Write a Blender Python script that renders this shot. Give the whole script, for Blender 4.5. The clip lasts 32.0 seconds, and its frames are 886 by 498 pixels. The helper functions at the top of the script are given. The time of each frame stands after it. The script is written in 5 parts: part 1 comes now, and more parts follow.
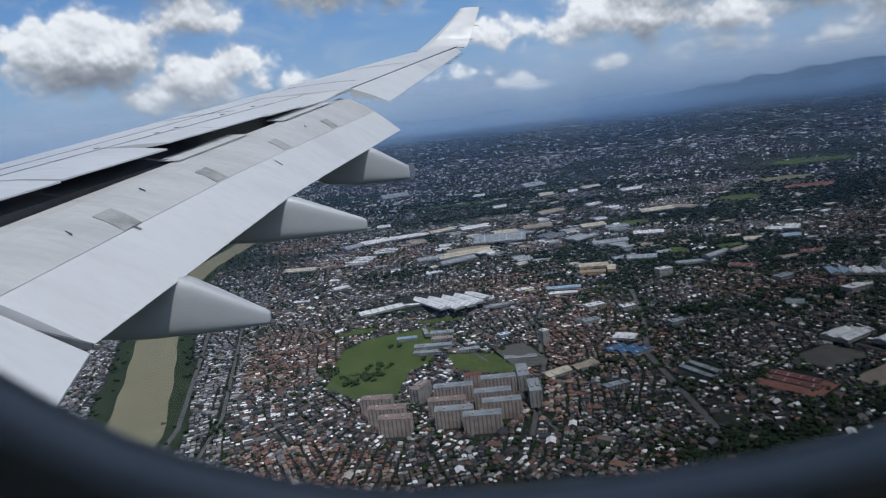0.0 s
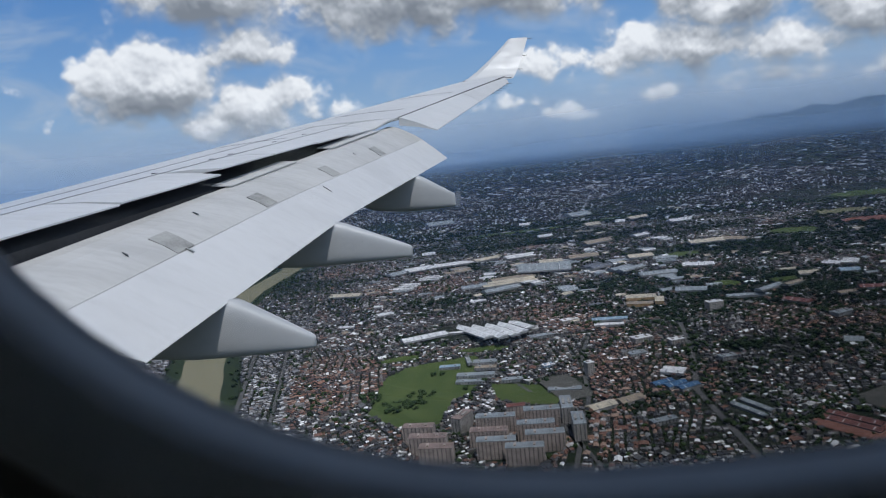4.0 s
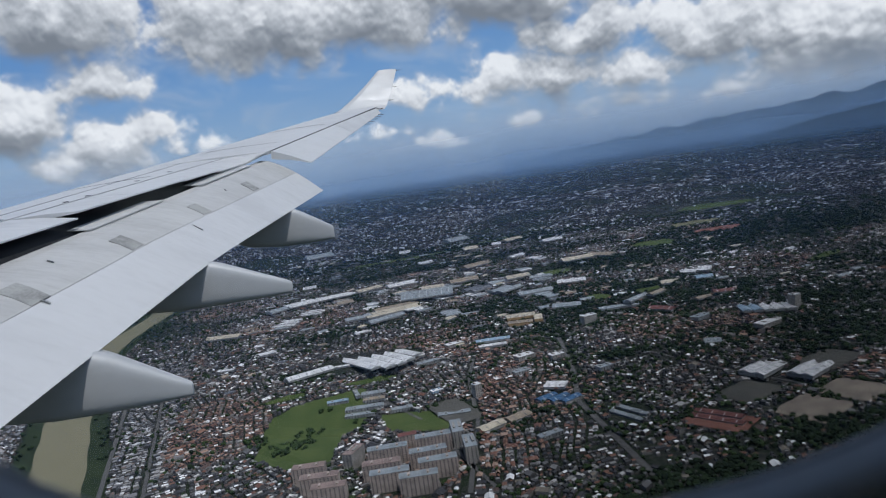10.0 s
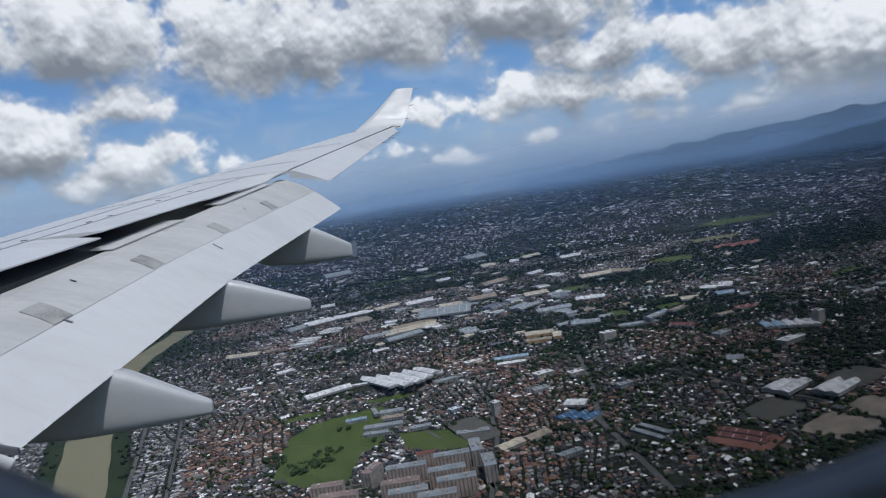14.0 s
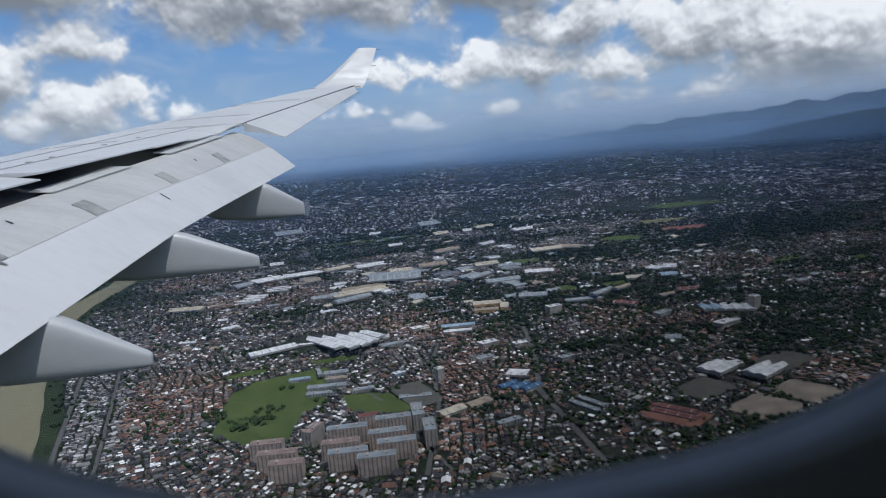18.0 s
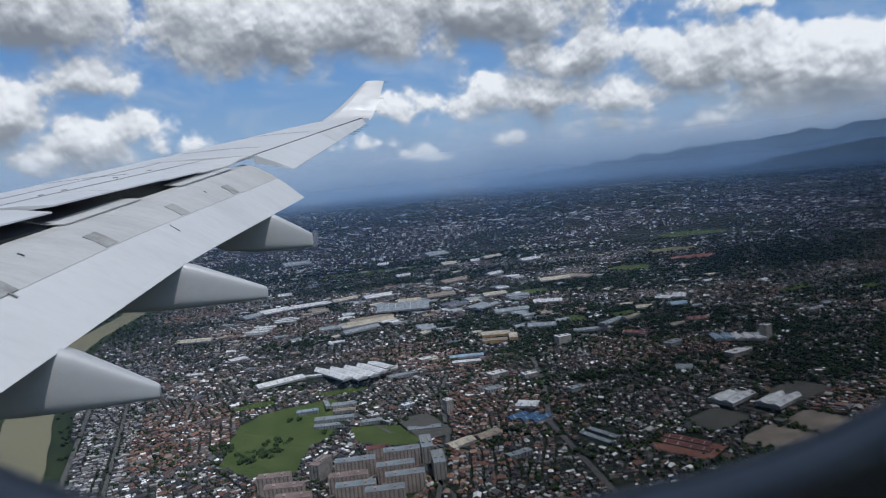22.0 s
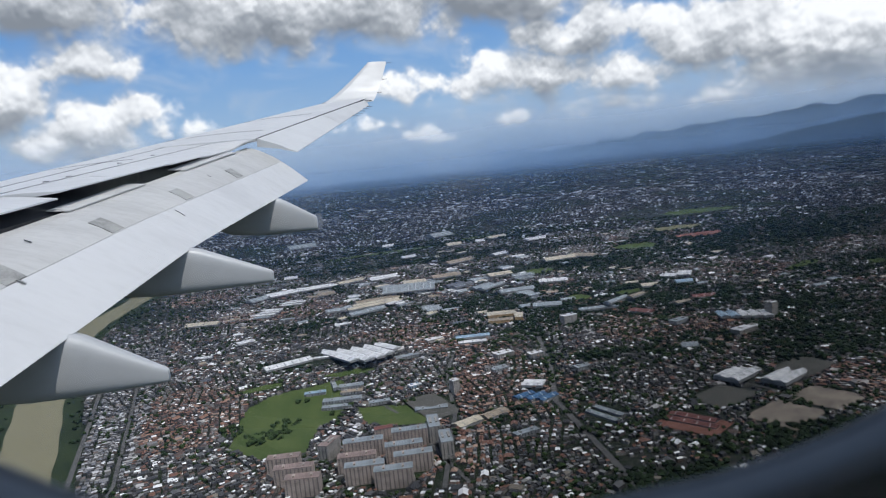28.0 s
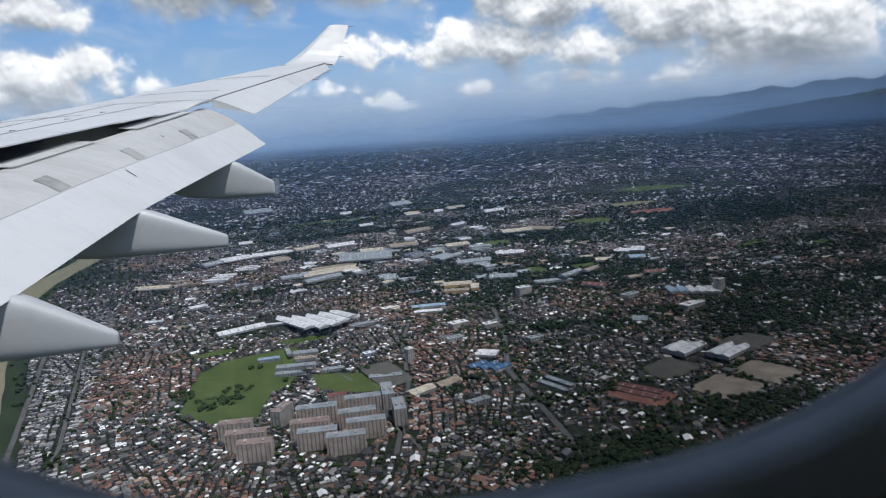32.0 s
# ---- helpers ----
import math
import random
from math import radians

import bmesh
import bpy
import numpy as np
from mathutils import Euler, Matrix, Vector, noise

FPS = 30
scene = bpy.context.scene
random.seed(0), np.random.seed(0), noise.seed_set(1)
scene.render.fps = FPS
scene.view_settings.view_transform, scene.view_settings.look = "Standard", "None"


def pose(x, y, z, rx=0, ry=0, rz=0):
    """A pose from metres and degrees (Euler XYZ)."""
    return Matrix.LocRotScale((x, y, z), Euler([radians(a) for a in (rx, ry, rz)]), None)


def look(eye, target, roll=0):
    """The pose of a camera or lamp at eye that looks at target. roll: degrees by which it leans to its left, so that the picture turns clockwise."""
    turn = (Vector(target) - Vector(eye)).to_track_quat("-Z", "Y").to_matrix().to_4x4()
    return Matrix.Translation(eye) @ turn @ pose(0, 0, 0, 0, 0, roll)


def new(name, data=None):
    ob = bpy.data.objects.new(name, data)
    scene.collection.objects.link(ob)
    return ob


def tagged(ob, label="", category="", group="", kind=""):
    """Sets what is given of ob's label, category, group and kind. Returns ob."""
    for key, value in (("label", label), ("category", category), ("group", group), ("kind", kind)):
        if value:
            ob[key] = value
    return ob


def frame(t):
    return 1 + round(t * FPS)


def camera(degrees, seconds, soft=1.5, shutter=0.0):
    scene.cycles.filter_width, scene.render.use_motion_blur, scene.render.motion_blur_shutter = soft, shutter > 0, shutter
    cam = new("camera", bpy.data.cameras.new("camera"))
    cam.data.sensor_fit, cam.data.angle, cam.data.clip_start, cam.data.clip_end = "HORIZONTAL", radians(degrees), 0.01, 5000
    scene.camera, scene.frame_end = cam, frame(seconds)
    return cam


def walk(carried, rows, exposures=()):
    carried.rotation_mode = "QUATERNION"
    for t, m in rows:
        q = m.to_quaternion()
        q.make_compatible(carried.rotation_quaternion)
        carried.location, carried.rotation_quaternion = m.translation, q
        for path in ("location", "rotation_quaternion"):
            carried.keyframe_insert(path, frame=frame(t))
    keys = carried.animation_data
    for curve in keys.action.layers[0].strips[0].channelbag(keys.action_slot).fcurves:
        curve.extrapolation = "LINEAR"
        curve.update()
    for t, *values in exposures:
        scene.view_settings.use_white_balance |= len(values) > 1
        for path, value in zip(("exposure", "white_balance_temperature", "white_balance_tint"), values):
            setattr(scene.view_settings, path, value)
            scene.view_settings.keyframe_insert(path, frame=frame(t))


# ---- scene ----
cam = camera(66.0, 32.0, 1.2)
cam.data.dof.use_dof = True
cam.data.dof.focus_distance = 40.0
cam.data.dof.aperture_fstop = 12.0
# seconds, place of the lens in the cabin window, yaw, pitch, roll
PATH = [
    (0, 0.0125, 0.000, 0.0075, -3.82, -9.25, -5.74), (0.5, 0.0113, 0.000, 0.0060, -1.73, -9.65, -6.64),
    (1, 0.0100, 0.000, 0.0045, -1.19, -8.83, -5.32), (1.5, 0.0088, 0.000, 0.0030, -2.03, -7.93, -4.84),
    (2, 0.0075, 0.000, 0.0015, -1.83, -7.79, -5.11), (2.5, 0.0063, 0.000, 0.0000, -0.89, -7.44, -5.54),
    (3, 0.0050, 0.000, -0.0015, -1.32, -7.12, -3.84), (3.5, 0.0050, 0.000, -0.0020, -0.33, -6.73, -5.32),
    (5.5, 0.0050, 0.000, -0.0040, -0.99, -6.15, -3.82), (6, 0.0050, 0.000, -0.0045, -2.21, -5.08, -2.69),
    (6.5, 0.0050, 0.000, -0.0049, -1.86, -4.80, -3.71), (7, 0.0050, 0.000, -0.0052, -2.02, -4.60, -3.86),
    (7.5, 0.0050, 0.000, -0.0056, -1.91, -4.85, -5.20), (8, 0.0050, 0.000, -0.0060, -0.27, -4.92, -6.98),
    (8.5, 0.0025, 0.000, 0.0008, -4.10, -4.94, -6.31), (9, 0.0000, 0.000, 0.0075, -8.36, -4.24, -7.47),
    (9.5, 0.0000, 0.000, 0.0071, -12.26, -5.80, -6.24), (10, 0.0000, 0.000, 0.0068, -10.53, -5.24, -7.65),
    (10.5, 0.0000, 0.000, 0.0064, -9.92, -4.66, -7.58), (11, 0.0000, 0.000, 0.0060, -10.02, -3.65, -7.73),
    (11.5, 0.0000, 0.000, 0.0056, -10.23, -3.57, -8.42), (12, 0.0000, 0.000, 0.0053, -10.30, -3.23, -7.90),
    (12.5, 0.0000, 0.000, 0.0049, -10.73, -3.12, -7.62), (13, 0.0000, 0.000, 0.0045, -10.68, -2.89, -6.98),
    (13.5, 0.0006, 0.000, 0.0043, -9.86, -3.57, -7.61), (14, 0.0013, 0.000, 0.0041, -9.26, -3.60, -8.12),
    (14.5, 0.0019, 0.000, 0.0039, -9.51, -3.28, -7.55), (16.5, 0.0044, 0.000, 0.0032, -9.46, -4.02, -4.90),
    (17, 0.0050, 0.000, 0.0030, -11.45, -8.04, -5.27), (17.5, 0.0050, 0.000, 0.0026, -13.54, -7.27, -4.23),
    (18, 0.0050, 0.000, 0.0023, -12.90, -6.82, -4.22), (18.5, 0.0050, 0.000, 0.0019, -12.23, -6.18, -4.07),
    (19, 0.0050, 0.000, 0.0015, -12.23, -5.93, -4.42), (19.5, 0.0050, 0.000, 0.0013, -12.45, -5.52, -4.41),
    (20, 0.0050, 0.000, 0.0010, -12.42, -5.50, -4.44), (20.5, 0.0050, 0.000, 0.0008, -12.96, -5.61, -4.01),
    (21, 0.0050, 0.000, 0.0005, -12.12, -5.15, -4.65), (21.5, 0.0050, 0.000, 0.0003, -12.17, -4.85, -4.75),
    (22, 0.0050, 0.000, 0.0000, -12.42, -4.24, -4.56), (22.5, 0.0047, 0.000, 0.0009, -12.77, -4.18, -4.21),
    (23, 0.0044, 0.000, 0.0019, -12.99, -4.03, -3.81), (23.5, 0.0041, 0.000, 0.0028, -13.05, -3.95, -3.87),
    (24, 0.0038, 0.000, 0.0037, -12.55, -4.98, -4.37), (24.5, 0.0034, 0.000, 0.0047, -12.99, -5.41, -4.15),
    (25, 0.0031, 0.000, 0.0056, -13.04, -5.70, -4.44), (25.5, 0.0028, 0.000, 0.0066, -12.62, -6.78, -5.15),
    (26, 0.0025, 0.000, 0.0075, -12.15, -6.92, -6.02), (26.5, 0.0025, 0.000, 0.0070, -12.26, -6.26, -5.68),
    (28.5, 0.0025, 0.000, 0.0050, -11.85, -5.77, -5.33), (29, 0.0025, 0.000, 0.0045, -11.74, -5.79, -5.78),
    (29.5, 0.0031, 0.000, 0.0030, -11.48, -5.90, -5.63), (30, 0.0038, 0.000, 0.0015, -12.24, -6.15, -4.84),
    (30.5, 0.0044, 0.000, 0.0000, -13.35, -6.63, -3.47), (31, 0.0050, 0.000, -0.0015, -13.62, -6.99, -2.99),
    (31.5, 0.0025, 0.000, 0.0038, -13.60, -6.68, -3.53), (32, 0.0000, 0.000, 0.0090, -15.24, -8.60, -3.32)]


def eye_pose(x, y, z, yaw, pitch, roll):
    ya, pa = radians(yaw), radians(pitch)
    ahead = (-math.sin(ya) * math.cos(pa), math.cos(ya) * math.cos(pa), math.sin(pa))
    return look((x, y, z), (x + ahead[0], y + ahead[1], z + ahead[2]), 0) @ pose(0, 0, 0, 0, 0, roll)


# the aircraft's attitude over the level land
CRAFT = Matrix.Rotation(radians(-1.0), 4, 'X') @ Matrix.Rotation(radians(0.9), 4, 'Y')
walk(cam, [(r[0], CRAFT @ eye_pose(*r[1:])) for r in PATH],
     exposures=((0, -0.15, 6100, 10), (6.5, -0.15, 6100, 10), (8, -0.22, 6100, 10), (13, -0.22, 6100, 10), (15, -0.1, 6100, 10), (22, -0.16, 6100, 10), (24.5, -0.14, 6150, 10), (27, 0.06, 6250, 10), (32, 0.15, 6300, 10)))

# ---- light ----
SUN_ELEV, SUN_AZ = 67.0, 150.0     # azimuth clockwise from +y
world = bpy.data.worlds.new("sky")
scene.world = world
world.use_nodes = True
wn, wl = world.node_tree.nodes, world.node_tree.links
wn.clear()
w_out = wn.new("ShaderNodeOutputWorld")
w_bg = wn.new("ShaderNodeBackground")
w_sky = wn.new("ShaderNodeTexSky")
w_sky.sky_type = 'NISHITA'
w_sky.sun_disc = False
w_sky.sun_elevation = radians(SUN_ELEV)
w_sky.sun_rotation = radians(SUN_AZ)
w_bg.inputs[1].default_value = 0.09
wl.new(w_sky.outputs[0], w_bg.inputs[0])
wl.new(w_bg.outputs[0], w_out.inputs[0])

sun_data = bpy.data.lights.new("sun", 'SUN')
sun_data.energy = 2.75
sun_data.angle = radians(0.6)
sun_data.color = (1.0, 0.96, 0.9)
sun = new("sun", sun_data)
se, sa = radians(SUN_ELEV), radians(SUN_AZ)
sun.matrix_world = look((math.cos(se) * math.sin(sa) * 50, math.cos(se) * math.cos(sa) * 50, math.sin(se) * 50), (0, 0, 0))

# ---- materials ----


class Nodes:
    """A small builder of node trees."""

    def __init__(self, name, tree=None):
        if tree is not None:
            self.tree = tree
            return
        self.mat = bpy.data.materials.new(name)
        self.mat.use_nodes = True
        self.tree = self.mat.node_tree
        self.tree.nodes.clear()
        self.out = self.tree.nodes.new("ShaderNodeOutputMaterial")

    def add(self, kind, ins=None, operation=None, data_type=None, interpolation_type=None):
        n = self.tree.nodes.new(kind)
        if operation:
            n.operation = operation
        if data_type:
            n.data_type = data_type
        if interpolation_type:
            n.interpolation_type = interpolation_type
        for k, v in (ins or {}).items():
            self.put(n.inputs[k], v)
        return n

    def put(self, socket, v):
        if isinstance(v, bpy.types.NodeSocket):
            self.tree.links.new(v, socket)
        else:
            socket.default_value = v

    def math(self, op, a, b=0.0, clamp=False):
        n = self.add("ShaderNodeMath", {0: a, 1: b}, operation=op)
        n.use_clamp = clamp
        return n.outputs[0]

    def span(self, v, a, b, c=0.0, d=1.0, smooth=True):
        n = self.add("ShaderNodeMapRange", {0: v, 1: a, 2: b, 3: c, 4: d}, interpolation_type='SMOOTHSTEP' if smooth else 'LINEAR')
        return n.outputs[0]

    def noise(self, vec, scale, detail=4.0, rough=0.55, distort=0.0):
        n = self.add("ShaderNodeTexNoise", {"Scale": scale, "Detail": detail, "Roughness": rough, "Distortion": distort})
        if vec is not None:
            self.put(n.inputs["Vector"], vec)
        return n.outputs[0]

    def mix(self, f, a, b):
        n = self.add("ShaderNodeMix", data_type='RGBA')
        self.put(n.inputs[0], f)
        self.put(n.inputs[6], a)
        self.put(n.inputs[7], b)
        return n.outputs[2]

    def ramp(self, f, stops, hard=False):
        n = self.add("ShaderNodeValToRGB", {0: f})
        cr = n.color_ramp
        cr.interpolation = 'CONSTANT' if hard else 'LINEAR'
        while len(cr.elements) < len(stops):
            cr.elements.new(0.5)
        for e, (p, c) in zip(cr.elements, stops):
            e.position, e.color = p, (*c, 1)
        return n.outputs[0]

    def place(self):
        return self.add("ShaderNodeTexCoord").outputs["Object"]

    def finish(self, color, rough=0.6, metal=0.0, bump=None, strength=0.3, dist=0.02, spec=0.5):
        p = self.add("ShaderNodeBsdfPrincipled", {"Roughness": rough, "Metallic": metal, "Specular IOR Level": spec})
        self.put(p.inputs["Base Color"], color)
        if bump is not None:
            b = self.add("ShaderNodeBump", {"Height": bump, "Strength": strength, "Distance": dist})
            self.tree.links.new(b.outputs[0], p.inputs["Normal"])
        self.tree.links.new(p.outputs[0], self.out.inputs[0])
        return self.mat


def c4(r, g=None, b=None):
    return (r, r if g is None else g, r if b is None else b, 1)


def paint(name, col, rough=0.4, grime_or_rim_shade=0.12, scale=1.0, metal=0.0, streak=(1, 1, 1)):
    """Painted or coated surface: grain, broad soiling and streaks."""
    m = Nodes(name)
    v = m.add("ShaderNodeMapping", {0: m.place(), 3: streak}).outputs[0]
    a = m.noise(v, 0.6 * scale, 5, 0.6)
    b = m.noise(v, 6.0 * scale, 4, 0.6)
    f = m.math('ADD', m.span(a, 0.35, 0.75), m.math('MULTIPLY', m.span(b, 0.4, 0.8), 0.5), True)
    dirty = c4(*(c * (1 - 2.2 * grime_or_rim_shade) for c in col))
    r = m.span(b, 0.3, 0.7, rough - 0.08, rough + 0.1)
    return m.finish(m.mix(f, c4(*col), dirty), r, metal, b, 0.08, 0.004)


M = {}
M["wing_white"] = paint("wing_paint", (0.62, 0.625, 0.625), 0.42, 0.05, 0.7, 0.0, (0.5, 2.5, 1))
M["wing_grey"] = paint("wing_grey_paint", (0.56, 0.565, 0.56), 0.45, 0.09, 0.8, 0.0, (0.5, 2.5, 1))
M["flap_front"] = paint("flap_front_paint", (0.55, 0.55, 0.535), 0.45, 0.08, 1.2, 0.0, (0.4, 2.5, 1))
M["fairing"] = paint("fairing_paint", (0.50, 0.51, 0.515), 0.42, 0.06, 1.0, 0.0, (0.6, 2, 1))
M["cove"] = paint("flap_cove_shade", (0.05, 0.055, 0.065), 0.6, 0.2, 2.0)
M["steel"] = paint("bare_steel", (0.42, 0.42, 0.40), 0.35, 0.15, 6.0, 0.7)
M["plate"] = paint("grey_access_plate", (0.40, 0.40, 0.38), 0.5, 0.2, 5.0)
M["seam"] = paint("panel_seam_sealant", (0.10, 0.105, 0.115), 0.7, 0.1, 4.0)
M["wick"] = paint("black_wick", (0.03, 0.03, 0.03), 0.6, 0.1, 4.0)
M["trim"] = paint("cabin_trim_plastic", (0.66, 0.62, 0.56), 0.5, 0.07, 9.0)
M["trim_light"] = paint("cabin_bezel_plastic", (0.78, 0.79, 0.78), 0.5, 0.05, 9.0)
M["rubber"] = paint("window_seal_rubber", (0.40, 0.37, 0.33), 0.7, 0.1, 20.0)
M["cabin"] = paint("cabin_lining", (0.55, 0.55, 0.55), 0.7, 0.05, 3.0)
M["fuselage"] = paint("fuselage_paint", (0.78, 0.79, 0.8), 0.35, 0.04, 0.5)


def pane_material():
    m = Nodes("window_pane")
    smear = m.noise(m.place(), 26, 6, 0.6)
    spot = m.noise(m.place(), 420, 3, 0.6)
    f = m.math('ADD', m.span(smear, 0.5, 0.85, 0.0, 0.05), m.span(spot, 0.68, 0.8, 0.0, 0.03))
    # dark towards the lower right: the blurred window edge's shade, painted into the pane
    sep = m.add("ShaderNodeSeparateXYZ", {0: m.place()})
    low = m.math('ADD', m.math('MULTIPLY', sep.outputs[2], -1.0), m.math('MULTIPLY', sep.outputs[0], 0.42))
    grime_or_rim_shade = m.math('MULTIPLY', m.span(low, 0.044, 0.092, 0.0, 0.55), m.span(m.noise(m.place(), 14, 5, 0.6), 0.25, 0.7, 0.7, 1.1))
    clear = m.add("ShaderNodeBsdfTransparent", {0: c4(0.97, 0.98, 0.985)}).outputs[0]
    rim_shade = m.add("ShaderNodeBsdfDiffuse", {0: c4(0.03, 0.033, 0.037)}).outputs[0]
    gloss = m.add("ShaderNodeBsdfGlossy", {0: c4(1.0), 1: 0.02}).outputs[0]
    film = m.add("ShaderNodeBsdfDiffuse", {0: c4(0.5)}).outputs[0]
    s1 = m.add("ShaderNodeMixShader", {0: 0.025, 1: clear, 2: gloss}).outputs[0]
    s2 = m.add("ShaderNodeMixShader", {0: f, 1: s1, 2: film}).outputs[0]
    s3 = m.add("ShaderNodeMixShader", {0: grime_or_rim_shade, 1: s2, 2: rim_shade}).outputs[0]
    m.tree.links.new(s3, m.out.inputs[0])
    return m.mat


M["pane"] = pane_material()


def ground_material():
    m = Nodes("city_ground")
    p = m.place()
    big = m.noise(p, 0.0035, 6, 0.6)
    mid = m.noise(p, 0.02, 5, 0.6, 0.4)
    fine = m.noise(p, 0.16, 4, 0.65)
    green = m.ramp(fine, ((0.3, (0.008, 0.014, 0.009)), (0.55, (0.018, 0.028, 0.014)), (0.8, (0.045, 0.056, 0.024))))
    town = m.ramp(fine, ((0.3, (0.014, 0.016, 0.016)), (0.5, (0.032, 0.034, 0.033)), (0.72, (0.09, 0.085, 0.075))))
    soil = m.ramp(fine, ((0.3, (0.09, 0.07, 0.05)), (0.7, (0.22, 0.18, 0.13))))
    f = m.span(m.math('ADD', m.math('MULTIPLY', big, 0.6), m.math('MULTIPLY', mid, 0.4)), 0.44, 0.60)
    col = m.mix(f, green, town)
    col = m.mix(m.span(mid, 0.70, 0.78), col, soil)
    return m.finish(col, 0.9, 0, fine, 0.5, 1.5, 0.2)


def leaf_material(name, a, b):
    m = Nodes(name)
    r = m.add("ShaderNodeNewGeometry").outputs["Random Per Island"]
    n = m.noise(m.place(), 0.7, 4, 0.7)
    f = m.math('ADD', m.math('MULTIPLY', r, 0.6), m.math('MULTIPLY', n, 0.4))
    return m.finish(m.ramp(f, ((0.2, a), (0.8, b))), 0.85, 0, n, 0.8, 0.6, 0.2)


def roof_material(name, stops, single=False):
    m = Nodes(name)
    if single:
        r = m.add("ShaderNodeObjectInfo").outputs["Random"]
    else:
        r = m.add("ShaderNodeNewGeometry").outputs["Random Per Island"]
    n = m.noise(m.place(), 0.5, 4, 0.7)
    col = m.ramp(r, stops, True)
    col = m.mix(m.span(n, 0.45, 0.8, 0, 0.45), col, c4(0.10, 0.09, 0.08))
    return m.finish(col, 0.6, 0, n, 0.3, 0.2, 0.3)


M["ground"] = ground_material()
M["leaf"] = leaf_material("tree_leaves", (0.010, 0.020, 0.009), (0.040, 0.066, 0.022))
M["leaf_dark"] = leaf_material("wood_leaves", (0.006, 0.013, 0.007), (0.022, 0.040, 0.015))
M["hill"] = leaf_material("hill_forest", (0.012, 0.02, 0.018), (0.028, 0.04, 0.03))
WALLS = ((0.0, (0.07, 0.07, 0.07)), (0.4, (0.13, 0.125, 0.12)), (0.7, (0.26, 0.25, 0.23)), (0.9, (0.12, 0.09, 0.075)))
ROOFS = ((0.0, (0.05, 0.05, 0.055)), (0.14, (0.17, 0.085, 0.06)), (0.36, (0.26, 0.15, 0.105)), (0.5, (0.12, 0.12, 0.12)), (0.64, (0.25, 0.245, 0.235)), (0.78, (0.34, 0.23, 0.17)), (0.88, (0.45, 0.44, 0.42)), (0.96, (0.72, 0.71, 0.7)))
M["house_wall_single"] = roof_material("rendered_house_wall", WALLS, True)
M["house_roof_single"] = roof_material("house_roof_sheet", ROOFS, True)
M["roof_mixed"] = roof_material("mixed_roofs", ((0.0, (0.045, 0.046, 0.05)), (0.26, (0.11, 0.11, 0.11)), (0.42, (0.17, 0.085, 0.058)), (0.56, (0.24, 0.235, 0.225)), (0.69, (0.09, 0.06, 0.05)), (0.78, (0.46, 0.45, 0.43)), (0.86, (0.19, 0.165, 0.13)), (0.89, (0.84, 0.84, 0.82))))
M["roof_clay"] = roof_material("clay_roofs", ((0.0, (0.16, 0.078, 0.052)), (0.25, (0.24, 0.13, 0.088)), (0.45, (0.10, 0.06, 0.05)), (0.6, (0.32, 0.21, 0.155)), (0.74, (0.19, 0.18, 0.175)), (0.87, (0.44, 0.42, 0.39)), (0.93, (0.80, 0.79, 0.77))))
M["roof_pale"] = roof_material("pale_tin_roofs", ((0.0, (0.08, 0.08, 0.085)), (0.25, (0.19, 0.19, 0.195)), (0.5, (0.32, 0.31, 0.30)), (0.72, (0.18, 0.13, 0.11)), (0.82, (0.5, 0.5, 0.5)), (0.94, (0.74, 0.74, 0.73))))
M["roof_far"] = roof_material("far_roofs", ((0.0, (0.02, 0.023, 0.03)), (0.40, (0.045, 0.045, 0.052)), (0.60, (0.11, 0.09, 0.085)), (0.74, (0.30, 0.29, 0.285)), (0.88, (0.72, 0.72, 0.71))))
M["house_wall"] = roof_material("house_walls", WALLS)


def plain_land(name, a, b, scale=0.05):
    m = Nodes(name)
    n = m.noise(m.place(), scale, 6, 0.65, 0.3)
    k = m.noise(m.place(), scale * 12, 4, 0.6)
    f = m.math('ADD', m.math('MULTIPLY', m.span(n, 0.3, 0.7), 0.7), m.math('MULTIPLY', k, 0.3))
    return m.finish(m.mix(f, c4(*a), c4(*b)), 0.9, 0, k, 0.4, 0.5, 0.2)


M["grass"] = plain_land("grass_field", (0.042, 0.070, 0.019), (0.092, 0.118, 0.038), 0.02)
M["grass_dry"] = plain_land("dry_field", (0.12, 0.13, 0.06), (0.2, 0.18, 0.11), 0.02)
M["earth"] = plain_land("bare_earth", (0.14, 0.12, 0.1), (0.34, 0.29, 0.23), 0.03)
M["earth_dark"] = plain_land("dark_lot", (0.07, 0.07, 0.062), (0.12, 0.115, 0.10), 0.03)
M["earth_red"] = plain_land("red_soil", (0.16, 0.07, 0.05), (0.26, 0.13, 0.1), 0.03)
M["asphalt"] = plain_land("asphalt_road", (0.07, 0.07, 0.072), (0.13, 0.127, 0.12), 0.06)
M["bank"] = plain_land("planted_bank", (0.014, 0.024, 0.012), (0.035, 0.05, 0.022), 0.03)
M["river"] = plain_land("muddy_river", (0.17, 0.16, 0.10), (0.215, 0.20, 0.13), 0.01)
